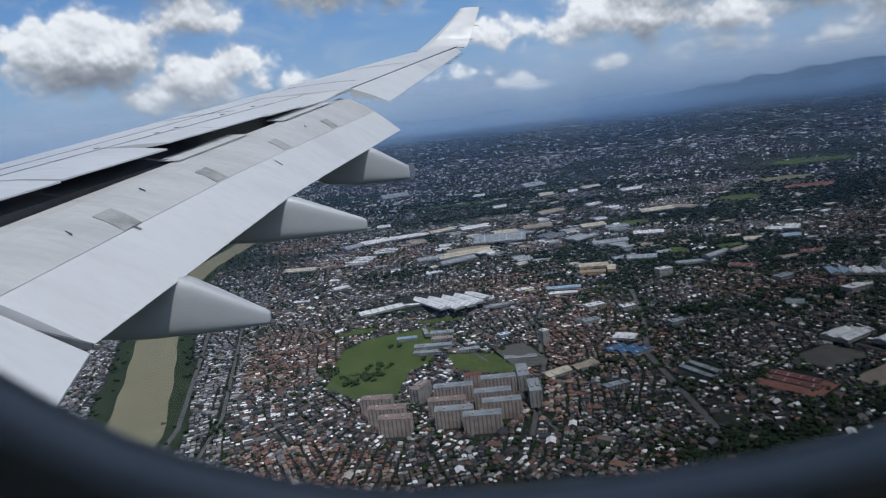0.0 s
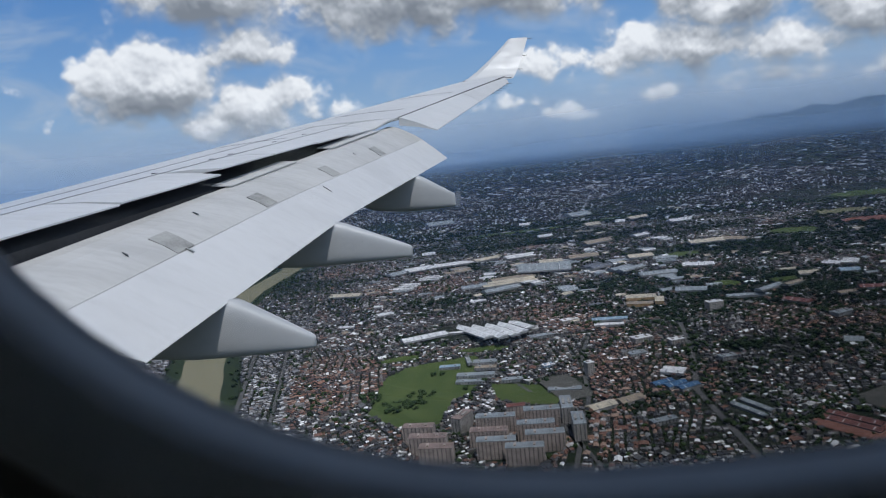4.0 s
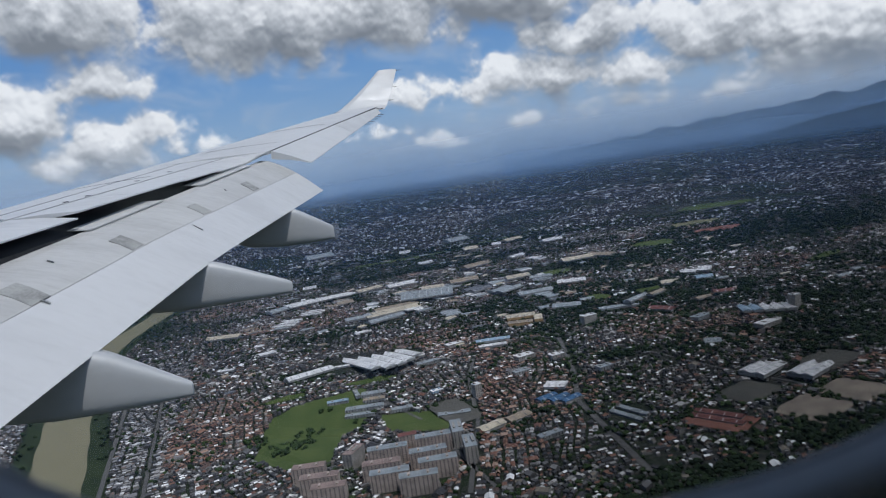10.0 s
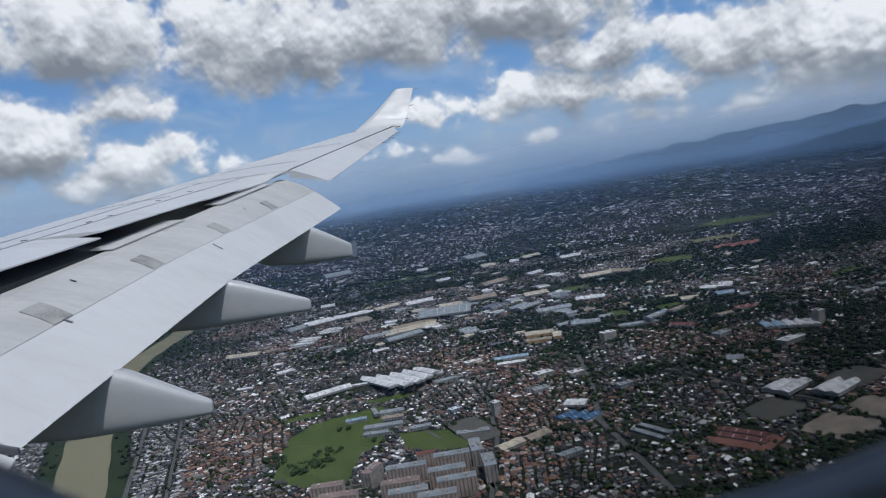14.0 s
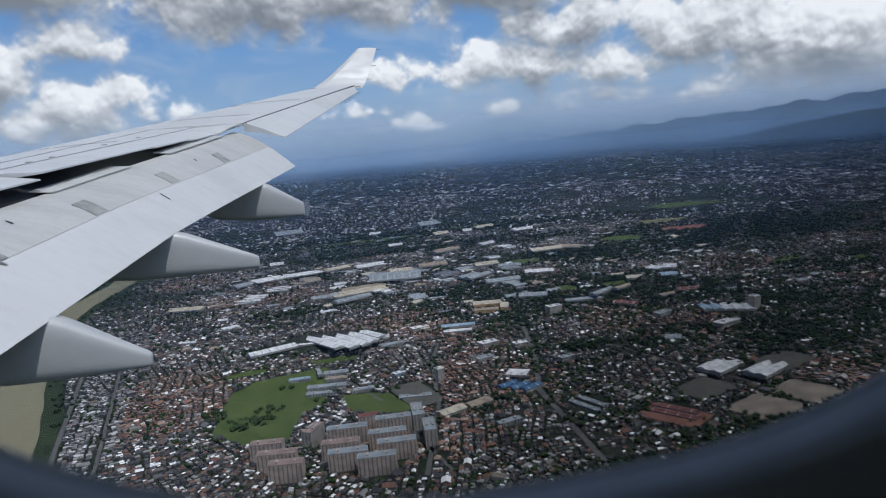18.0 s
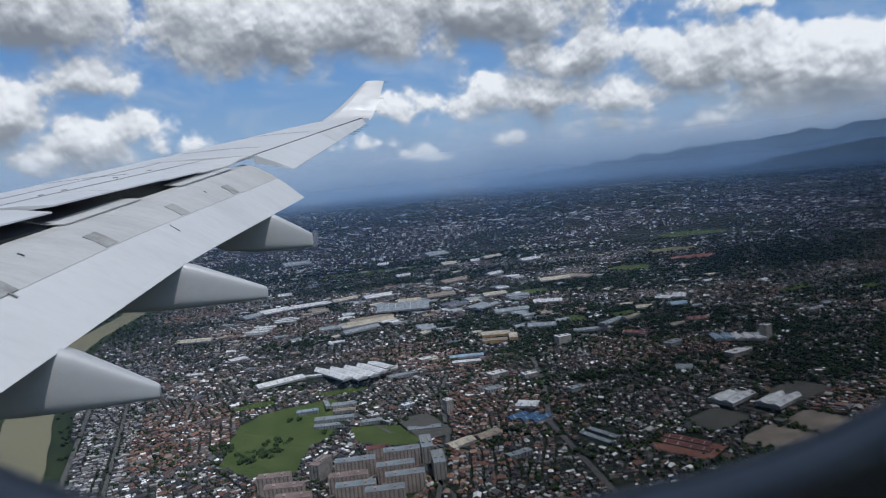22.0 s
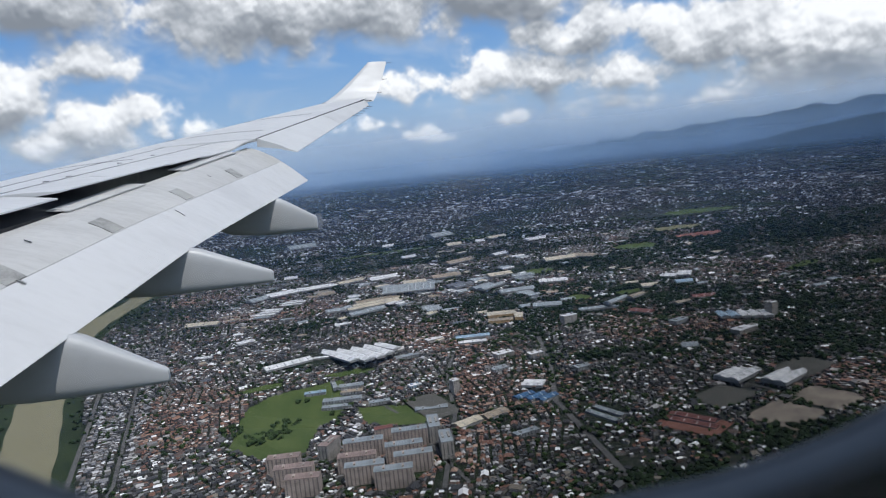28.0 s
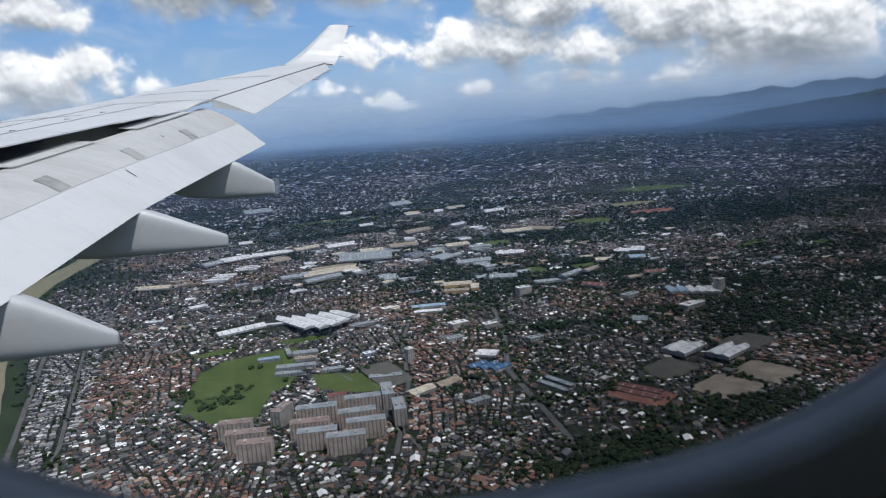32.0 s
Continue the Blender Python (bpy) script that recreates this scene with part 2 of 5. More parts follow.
for key, col in (("r_white", (0.78, 0.78, 0.77)), ("r_cream", (0.60, 0.53, 0.40)), ("r_grey", (0.30, 0.335, 0.35)), ("r_dark", (0.13, 0.14, 0.16)),
                 ("r_blue", (0.05, 0.13, 0.25)), ("r_paleblue", (0.30, 0.42, 0.52)), ("r_red", (0.20, 0.075, 0.06)), ("r_tan", (0.36, 0.29, 0.21)),
                 ("w_apart", (0.50, 0.41, 0.35)), ("r_brown", (0.30, 0.22, 0.19)), ("w_apart_pale", (0.40, 0.37, 0.33)), ("w_grey", (0.36, 0.36, 0.35)), ("w_orange", (0.5, 0.33, 0.16))):
    M[key] = paint("roof_sheet_" + key[2:], col, 0.6, 0.2, 0.12)
M["window_dark"] = paint("dark_window_glass", (0.04, 0.05, 0.06), 0.2, 0.1, 0.3)

# ---- mesh helpers ----


def mesh_of(name, verts, faces, mats=(), idx=None, smooth=False):
    me = bpy.data.meshes.new(name)
    me.from_pydata([tuple(v) for v in verts], [], [tuple(f) for f in faces])
    for m in mats:
        me.materials.append(m)
    if idx is not None:
        me.polygons.foreach_set("material_index", idx)
    if smooth:
        me.polygons.foreach_set("use_smooth", [True] * len(me.polygons))
    me.update()
    return me


def fast_mesh(name, verts, quads, mats, idx, smooth=False):
    """A mesh from arrays; faces are quads, or triangles where the last two corners agree."""
    me = bpy.data.meshes.new(name)
    quads = np.asarray(quads, np.int32)
    tri = quads[:, 2] == quads[:, 3]
    totals = np.where(tri, 3, 4)
    keep = np.ones(quads.shape, bool)
    keep[tri, 3] = False
    loops = quads[keep]
    starts = np.concatenate(([0], np.cumsum(totals)[:-1]))
    me.vertices.add(len(verts))
    me.vertices.foreach_set("co", np.asarray(verts, np.float32).ravel())
    me.loops.add(len(loops))
    me.loops.foreach_set("vertex_index", loops)
    me.polygons.add(len(quads))
    me.polygons.foreach_set("loop_start", starts.astype(np.int32))
    me.polygons.foreach_set("loop_total", totals.astype(np.int32))
    for m in mats:
        me.materials.append(m)
    me.polygons.foreach_set("material_index", np.asarray(idx, np.int32))
    me.polygons.foreach_set("use_smooth", np.full(len(quads), smooth))
    me.update(calc_edges=True)
    me.validate()
    return me


def part(name, data, parent, label=""):
    ob = new(name, data)
    ob.parent = parent
    if label:
        tagged(ob, label)
    return ob


def holder(name, place, label, category, group="", kind=""):
    e = new(name)
    e.location = place
    return tagged(e, label, category, group, kind)


def loft(sections, closed=True, caps=True):
    """Skin over rings of equal length."""
    n = len(sections[0])
    verts = [p for s in sections for p in s]
    faces = []
    for i in range(len(sections) - 1):
        for j in range(n if closed else n - 1):
            k = (j + 1) % n
            faces.append((i * n + j, i * n + k, (i + 1) * n + k, (i + 1) * n + j))
    if caps and closed:
        faces.append(tuple(range(n))[::-1])
        faces.append(tuple((len(sections) - 1) * n + j for j in range(n)))
    return verts, faces


def box(x0, x1, y0, y1, z0, z1):
    v = [(x, y, z) for z in (z0, z1) for y in (y0, y1) for x in (x0, x1)]
    return v, [(0, 2, 3, 1), (4, 5, 7, 6), (0, 1, 5, 4), (2, 6, 7, 3), (0, 4, 6, 2), (1, 3, 7, 5)]

# ---- the land: a wide valley floor that rises gently to its far rim ----
ALT, NEAR, FOLD = 540.0, 1500.0, 900.0
K = ALT / 350.0      # plan units of the lists below, in metres


def land(X, Y):
    """The land's surface at a plan place: x, y, z and the scale there."""
    X, Y = np.asarray(X, float), np.asarray(Y, float)
    R = np.hypot(X, Y) + 1e-6
    r = np.where(R > NEAR, NEAR + FOLD * np.log(np.maximum(R, NEAR) / NEAR), R)
    s = r / R
    return X * s, Y * s, -ALT * s, s


def ground_mesh():
    az = np.radians(np.linspace(-180, 180, 181))
    R = np.concatenate((np.linspace(0, 1500, 22), 1500 * np.exp(np.linspace(0.02, 3.55, 96))))
    A, RR = np.meshgrid(az, R)
    X, Y = RR * np.sin(A), RR * np.cos(A)
    x, y, z, s = land(X, Y)
    z = z - 0.3
    verts = np.stack((x, y, z), -1).reshape(-1, 3)
    na, nr = len(az), len(R)
    i, j = np.meshgrid(np.arange(nr - 1), np.arange(na - 1), indexing="ij")
    a = (i * na + j).ravel()
    quads = np.stack((a, a + na, a + na + 1, a + 1), -1)
    return fast_mesh("ground", verts, quads[:, ::-1], [M["ground"]], np.zeros(len(quads)), True)


tagged(new("ground", ground_mesh()), "dark green and grey city plain with bare soil patches", "ground", kind="structure")


def strip_mesh(name, pts, width, mat, lift=0.5):
    pts = [Vector(p) for p in pts]
    fine = []
    for a, b in zip(pts[:-1], pts[1:]):
        n = max(2, int((b - a).length / 60))
        fine += [a.lerp(b, i / n) for i in range(n)]
    fine.append(pts[-1])
    verts, faces = [], []
    for i, p in enumerate(fine):
        d = (fine[min(i + 1, len(fine) - 1)] - fine[max(i - 1, 0)]).normalized()
        side = Vector((-d.y, d.x))
        w = width if not callable(width) else width(i / (len(fine) - 1))
        wob = 1 + 0.04 * math.sin(i * 1.7)
        for k in (-0.5, 0.5):
            q = p + side * w * k * (wob if width is not None and w > 30 else 1)
            x, y, z, s = land(q.x, q.y)
            verts.append((float(x), float(y), float(z) + lift * float(s) + 0.25))
    for i in range(len(fine) - 1):
        faces.append((2 * i + 1, 2 * i, 2 * i + 2, 2 * i + 3))
    return mesh_of(name, verts, faces, [mat])


def patch_mesh(name, cx, cy, rx, ry, turn, mat, lift=0.8, corners=0, seed=1):
    rng = random.Random(seed)
    n = corners or 40
    verts = []
    c, s_ = math.cos(radians(turn)), math.sin(radians(turn))
    for i in range(n):
        a = 2 * math.pi * (i + (0.5 if corners else 0)) / n
        k = (1.41 * (1 + 0.05 * (rng.random() * 2 - 1))) if corners == 4 else 1 + 0.55 * noise.noise(Vector((1.6 * math.cos(a), 1.6 * math.sin(a), seed * 3.7)))
        u, v = rx * k * math.cos(a), ry * k * math.sin(a)
        x, y, z, s = land(cx + u * c - v * s_, cy + u * s_ + v * c)
        verts.append((float(x), float(y), float(z) + lift * float(s) + 0.2))
    return mesh_of(name, verts, [tuple(range(n))], [mat])


RIVER = [(K * x, K * y) for x, y in ((-395, 380), (-372, 640), (-368, 840), (-425, 1080), (-500, 1360), (-590, 1700), (-600, 2100), (-560, 2500), (-640, 3200), (-900, 4200))]
tagged(new("river", strip_mesh("river", RIVER, 78 * K, M["river"], 0.9)), "muddy greenish brown river between green banks", "river", kind="structure")
for off in (-52 * K, 52 * K):
    tagged(new("river_bank", strip_mesh("river_bank", [(x + off, y) for x, y in RIVER], 34 * K, M["bank"], 0.6)), "dark green planted river bank", "bank", kind="structure")
ROADS = [([(2088, 4851), (1050, 2668), (749, 2016), (586, 1694), (483, 1453), (434, 1256), (388, 1072), (328, 894), (300, 500)], 11),
         ([(-265, 500), (-262, 880), (-315, 1250), (-372, 1620)], 7), ([(-322, 500), (-315, 860), (-362, 1150), (-420, 1500)], 9),
         ([(434, 1256), (250, 1230), (30, 1250), (-160, 1280)], 7), ([(586, 1694), (300, 1690), (-100, 1740)], 8),
         ([(483, 1453), (900, 1390), (1400, 1300)], 8), ([(120, 700), (180, 900), (215, 1100), (250, 1210)], 8),
         ([(150, 700), (110, 950), (60, 1090), (10, 1150)], 7), ([(749, 2016), (300, 2330), (-200, 2450)], 9), ([(640, 700), (560, 900), (500, 1120)], 7)]
ROADS = [([(K * x, K * y) for x, y in pts], w * 1.15) for pts, w in ROADS]
for pts, w in ROADS:
    tagged(new("road", strip_mesh("road", pts, w, M["asphalt"], 1.1)), "pale grey asphalt city road", "road", kind="structure")

FIELDS = [("meadow", 1147, 2173, 85, 70, -40, "grass", 0), ("meadow", 690, 1960, 60, 45, -10, "grass", 0), ("meadow", 330, 2930, 300, 45, 6, "grass", 0), ("meadow", 760, 3060, 160, 40, 20, "grass", 0),
          ("meadow", 1500, 2500, 110, 70, 0, "grass_dry", 0), ("meadow", 1900, 3000, 200, 90, 0, "grass", 0), ("vacant_lot", 160, 960, 26, 52, 12, "earth_dark", 4), ("vacant_lot", 560, 712, 40, 34, 22, "earth", 4),
          ("vacant_lot", 640, 735, 34, 36, 22, "earth", 4), ("vacant_lot", 700, 850, 44, 30, 22, "earth_dark", 4), ("vacant_lot", 535, 800, 38, 30, 22, "earth_dark", 4),
          ("red_field", 1430, 2250, 110, 50, 0, "earth_red", 0), ("vacant_lot", 447, 735, 40, 26, -57, "earth_red", 4), ("meadow", -95, 1190, 40, 16, 10, "grass", 0),
          ("meadow", 640, 1520, 30, 34, 10, "grass", 0), ("meadow", 760, 1500, 40, 24, 10, "grass", 0), ("meadow", 60, 1200, 46, 18, 6, "grass", 0), ("golf_green", 1250, 1500, 90, 24, 30, "grass", 0), ("golf_green", 1400, 1420, 80, 22, 60, "grass", 0)]
PARKS = [[(-114, 1090), (-79, 1137), (20, 1165), (45, 1168), (35, 1060), (29, 985), (-6, 950), (-26, 870), (-69, 860), (-130, 930)], [(50, 1012), (120, 985), (165, 960), (156, 895), (100, 905), (60, 930)]]
FIELDS = [(nm, K * cx, K * cy, K * rx, K * ry, tn, mt, cn) for nm, cx, cy, rx, ry, tn, mt, cn in FIELDS]
for i, (nm, cx, cy, rx, ry, tn, mt, cn) in enumerate(FIELDS):
    lab = {"park": "bright green grassy park among houses", "meadow": "green open field among houses", "vacant_lot": "bare earth building plot with tracks",
           "red_field": "reddish bare soil field", "golf_green": "pale green golf course fairway"}[nm]
    tagged(new(nm, patch_mesh(nm, cx, cy, rx, ry, tn, M[mt], 0.9 + 0.06 * i, cn, i)), lab, "field", kind="structure")

for pk in PARKS:
    ring = []
    for (ax, ay), (bx, by) in zip(pk, pk[1:] + pk[:1]):
        for t in range(6):
            q = Vector((ax + (bx - ax) * t / 6, ay + (by - ay) * t / 6, 0)) * K
            q += noise.noise_vector(q * 0.02) * 9
            x, y, z, s = land(q.x, q.y)
            ring.append((float(x), float(y), float(z) + 1.6))
    tagged(new("park", mesh_of("park", ring, [tuple(range(len(ring)))[::-1]], [M["grass"]])), "bright green grassy park with dark bushes", "park", kind="structure")
# woods; on the right their dark cover also stands in for cloud shade
WOODS = [(K * cx, K * cy, K * rx, K * ry) for cx, cy, rx, ry in [(620, 1480, 330, 260), (300, 1400, 80, 40), (-10, 1285, 70, 18), (330, 600, 110, 60), (880, 980, 160, 120), (-110, 1330, 24, 24), (-55, 985, 30, 14), (-80, 935, 26, 12), (10, 1010, 10, 20), (-30, 1080, 16, 6), (300, 2500, 300, 70),
         (900, 2500, 260, 140), (-130, 1000, 20, 40), (1400, 1400, 240, 160), (400, 1950, 80, 40), (60, 2150, 120, 50), (820, 760, 60, 60), (560, 650, 90, 40),
         (820, 1330, 260, 110), (1050, 1150, 200, 120), (420, 1640, 200, 60), (500, 3000, 900, 170), (1500, 2300, 300, 200), (250, 860, 40, 30), (-75, 955, 40, 12), (470, 1060, 60, 22), (640, 1040, 90, 60), (760, 920, 110, 60), (0, 1640, 140, 40),
         (1050, 1950, 380, 230), (1550, 2150, 480, 330), (1150, 1050, 260, 160)]]
BUILT = []      # plan circles kept free of small houses


def clear_of(X, Y):
    """1 where small houses may stand."""
    ok = np.ones(len(X), bool)
    pts = np.array(RIVER, float)
    for a, b in zip(pts[:-1], pts[1:]):
        d = b - a
        t = np.clip(((X - a[0]) * d[0] + (Y - a[1]) * d[1]) / (d @ d), 0, 1)
        ok &= np.hypot(X - a[0] - t * d[0], Y - a[1] - t * d[1]) > 72 * K
    for road, w in ROADS:
        pts = np.array(road, float)
        for a, b in zip(pts[:-1], pts[1:]):
            d = b - a
            t = np.clip(((X - a[0]) * d[0] + (Y - a[1]) * d[1]) / (d @ d), 0, 1)
            ok &= np.hypot(X - a[0] - t * d[0], Y - a[1] - t * d[1]) > w / 2 + 5
    for nm, cx, cy, rx, ry, tn, mt, cn in FIELDS:
        c, s_ = math.cos(radians(tn)), math.sin(radians(tn))
        u, v = (X - cx) * c + (Y - cy) * s_, -(X - cx) * s_ + (Y - cy) * c
        ok &= (u / (rx + 4)) ** 2 + (v / (ry + 4)) ** 2 > (1.0 if not cn else 1.3)
    for pk in PARKS:
        inside = np.zeros(len(X), bool)
        for (ax, ay), (bx, by) in zip(pk, pk[1:] + pk[:1]):
            ax, ay, bx, by = K * ax, K * ay, K * bx, K * by + 1e-9
            inside ^= ((ay > Y) != (by > Y)) & (X < (bx - ax) * (Y - ay) / (by - ay) + ax)
        ok &= ~inside
    for cx, cy, rad in BUILT:
        ok &= np.hypot(X - cx, Y - cy) > rad
    return ok


def wooded(X, Y):
    f = np.zeros(len(X))
    for cx, cy, rx, ry in WOODS:
        f = np.maximum(f, np.clip(1.35 - ((X - cx) / rx) ** 2 - ((Y - cy) / ry) ** 2, 0, 1))
    return f


def lumps(X, Y, seed, size):
    """Smooth random field from 0 to 1 over the plan."""
    rng = np.random.default_rng(seed)
    f = np.zeros(len(X))
    for k in range(7):
        a, ph = rng.random() * 6.28, rng.random(2) * 6.28
        w = 6.28 / size * (0.6 + 1.1 * rng.random())
        f += np.sin((X * math.cos(a) + Y * math.sin(a)) * w + ph[0]) * np.sin((-X * math.sin(a) + Y * math.cos(a)) * w * 0.7 + ph[1])
    return np.clip(0.5 + f / 4.5, 0, 1)


# ---- buildings with names of their own ----


def block(w, d, h, roof, wall, kind="saw", windows=0, storeys=1, lip=0.0):
    """Roof and wall meshes of one building, its foot at the origin."""
    wv, wf = box(-w / 2, w / 2, -d / 2, d / 2, 0, h)
    walls = mesh_of("wall", wv, [f for i, f in enumerate(wf) if i != 1], [M[wall]])
    rv, rf = [], []
    o = 0.6
    if kind == "flat":
        rv, rf = box(-w / 2 - 0.2, w / 2 + 0.2, -d / 2 - 0.2, d / 2 + 0.2, h, h + 0.9)
    elif kind == "gable":
        n = max(1, int(lip) or 1)
        for k in range(n):
            y0, y1 = -d / 2 - o + (d + 2 * o) * k / n, -d / 2 - o + (d + 2 * o) * (k + 1) / n - (0.5 if n > 1 else 0)
            b = len(rv)
            rise = 0.16 * (y1 - y0)
            rv += [(-w / 2 - o, y0, h), (w / 2 + o, y0, h), (w / 2 + o, (y0 + y1) / 2, h + rise), (-w / 2 - o, (y0 + y1) / 2, h + rise), (w / 2 + o, y1, h), (-w / 2 - o, y1, h)]
            rf += [(b, b + 1, b + 2, b + 3), (b + 3, b + 2, b + 4, b + 5), (b, b + 3, b + 5), (b + 1, b + 4, b + 2)]
    return walls, mesh_of("roof", rv, rf, [M[roof]])


def building(name, x, y, w, d, h, turn, roof, wall, label, category="building", kind="gable", bays=1, storeys=0, group=""):
    x, y, w, d, h = K * x, K * y, K * w, K * d, (1.3 if h > 20 else 0.75) * h
    px, py, pz, s = (float(v) for v in land(x, y))
    e = holder(name, (px, py, pz), label, category, group)
    e.rotation_euler = (0, 0, radians(turn))
    e.scale = (s, s, s)
    wm, rm = block(w, d, h, roof, wall, kind, lip=bays)
    part("wall", wm, e)
    part("roof", rm, e)
    if storeys:
        n = max(3, int(w / 7))
        wv, wf = box(-1.1, 1.1, -0.08, 0.12, 0, 1.9)
        pane = mesh_of("window", wv, wf, [M["window_dark"]])
        for k in range(storeys):
            for i in range(n):
                q = part("window", pane, e)
                q.location = (-w / 2 + w * (i + 0.5) / n, -d / 2 - 0.05, 1.2 + k * (h - 1) / storeys)
    if kind == "gable" and w > 44 and d > 9:
        n = bays
        for k in range(n):
            yc = -d / 2 - 0.6 + (d + 1.2) * (k + 0.5) / n
            top = h + 0.16 * (d + 1.2) / n / 1.0 * 1.0
            vent = part("ridge_vent", mesh_of("ridge_vent", *box(-w * 0.46, w * 0.46, yc - 0.9, yc + 0.9, h + 0.06 * d / n, h + 0.086 * d / n + 0.5), [M["r_grey"]]), e)
        m = min(7, int(w / 22))
        for i in range(m):
            xs = -w / 2 + w * (i + 0.5) / m
            half = 0.5 * (d + 1.2) / n
            rise = 0.16 * 2 * half
            y0 = -d / 2 - 0.6
            vs = [(xs - 0.9, y0 + half * 0.12, h + rise * 0.12 + 0.1), (xs + 0.9, y0 + half * 0.12, h + rise * 0.12 + 0.1), (xs + 0.9, y0 + half * 0.85, h + rise * 0.85 + 0.1), (xs - 0.9, y0 + half * 0.85, h + rise * 0.85 + 0.1)]
            vs += [(a, b, c - 0.25) for a, b, c in vs]
            part("skylight", mesh_of("skylight", vs, [(0, 1, 2, 3), (4, 7, 6, 5), (0, 4, 5, 1), (1, 5, 6, 2), (2, 6, 7, 3), (3, 7, 4, 0)], [M["r_dark" if roof in ("r_white", "r_cream", "r_tan") else "r_white"]]), e)
    if kind == "flat" and storeys:
        for i in range(2 if w > 20 else 1):
            xs = -w * 0.25 + i * w * 0.5
            part("roof_hut", mesh_of("roof_hut", *box(xs - 2.2, xs + 2.2, -d * 0.2, d * 0.2, h + 0.85, h + 3.4), [M[wall]]), e)
    BUILT.append((x, y, 0.5 * math.hypot(w, d) * 0.86))
    return e


# white factory with parallel roof strips, and its long shed
for x, y, w, d, t in ((35, 1346, 170, 15, -63), (64, 1334, 166, 15, -64), (92, 1332, 146, 14, -64), (118, 1334, 115, 14, -64), (142, 1342, 78, 13, -63)):
    building("factory_hall", x, y, w, d + 8, 8, t, "r_white", "w_grey", "long white metal roofed factory hall in a stepped row", "factory", group="stepped factory halls")
building("factory_shed", -52, 1321, 92, 28, 8, 20, "r_white", "w_grey", "long white metal roofed shed beside dark trees", "factory")
building("factory_shed", 22, 1330, 66, 9, 7, -8, "r_white", "w_grey", "narrow white roofed connecting shed", "factory")
building("school_block", 425, 1462, 64, 34, 12, -14, "r_cream", "w_orange", "cream roofed hall with ochre walls", "hall", bays=2)
building("school_block", 404, 1400, 54, 20, 13, -16, "r_tan", "w_orange", "tan roofed hall with ochre walls", "hall")
building("school_block", 450, 1415, 18, 40, 13, -16, "r_cream", "w_orange", "cream roofed wing with ochre walls", "hall")
for k in range(5):
    building("market_hall", 793 + k * 17, 1182 - k * 10, 60, 17, 9, 72 - k, "r_paleblue" if k < 2 else "r_white", "w_grey", "pale blue roofed market hall" if k < 2 else "white roofed market hall with grey ridges", "hall", group="market halls")
# industrial estate: plan place, length, depth, turn, roof, bays
ESTATE = [(178, 1788, 162, 24, 14, "r_cream", 1), (195, 1859, 138, 26, 10, "r_tan", 1), (144, 1720, 103, 30, 24, "r_grey", 1), (186, 1823, 144, 22, 12, "r_cream", 1), (296, 1958, 150, 92, -12, "r_grey", 1),
          (-62, 2191, 119, 60, 22, "r_white", 2), (46, 2215, 130, 50, 10, "r_white", 2), (149, 2246, 100, 36, 26, "r_cream", 1), (256, 2230, 101, 44, 14, "r_white", 1), (502, 1828, 105, 58, 33, "r_grey", 2),
          (440, 1909, 90, 60, 29, "r_dark", 2), (652, 2893, 109, 70, 10, "r_cream", 1), (689, 3356, 203, 110, 23, "r_grey", 1), (775, 2896, 65, 60, -11, "r_white", 1), (554, 2378, 130, 46, 27, "r_tan", 1),
          (972, 2726, 167, 56, 11, "r_white", 1), (316, 1310, 68, 18, -11, "r_paleblue", 1), (305, 1270, 55, 16, -13, "r_white", 1), (934, 1610, 42, 36, -48, "r_white", 2), (976, 1602, 33, 44, -42, "r_white", 1),
          (917, 1514, 41, 30, -15, "r_paleblue", 1), (832, 1530, 42, 30, -15, "r_cream", 1), (325, 976, 33, 28, -34, "r_white", 2), (-146, 1568, 38, 24, 20, "r_white", 2), (-274, 1855, 90, 34, -15, "r_cream", 1),
          (-46, 2510, 79, 50, -2, "r_white", 1), (-406, 2681, 175, 50, 35, "r_white", 2), (582, 1987, 74, 40, 3, "r_cream", 1), (844, 2132, 123, 44, 1, "r_cream", 1), (718, 2427, 118, 44, 27, "r_white", 1),
          (415, 2673, 95, 50, 8, "r_white", 1), (402, 3162, 80, 60, -18, "r_white", 1), (7, 3632, 242, 120, 16, "r_grey", 1), (922, 2128, 90, 40, -53, "r_tan", 1), (546, 1488, 66, 34, -22, "r_grey", 1),
          (701, 1436, 99, 20, 32, "r_grey", 1), (760, 1452, 72, 18, 28, "r_tan", 1), (859, 1342, 49, 26, -19, "r_red", 1), (684, 1300, 60, 26, -60, "r_red", 1), (627, 1028, 27, 27, -28, "r_grey", 1),
          (437, 2093, 92, 44, 2, "r_tan", 1), (544, 1710, 95, 34, -1, "r_grey", 1), (670, 1765, 78, 34, -18, "r_white", 1), (80, 1786, 73, 30, 0, "r_grey", 1), (-130, 2148, 110, 40, 38, "r_grey", 1),
          (872, 2974, 165, 60, 22, "r_cream", 1), (626, 1383, 88, 20, -10, "r_grey", 1), (330, 2060, 70, 40, -4, "r_cream", 1)]
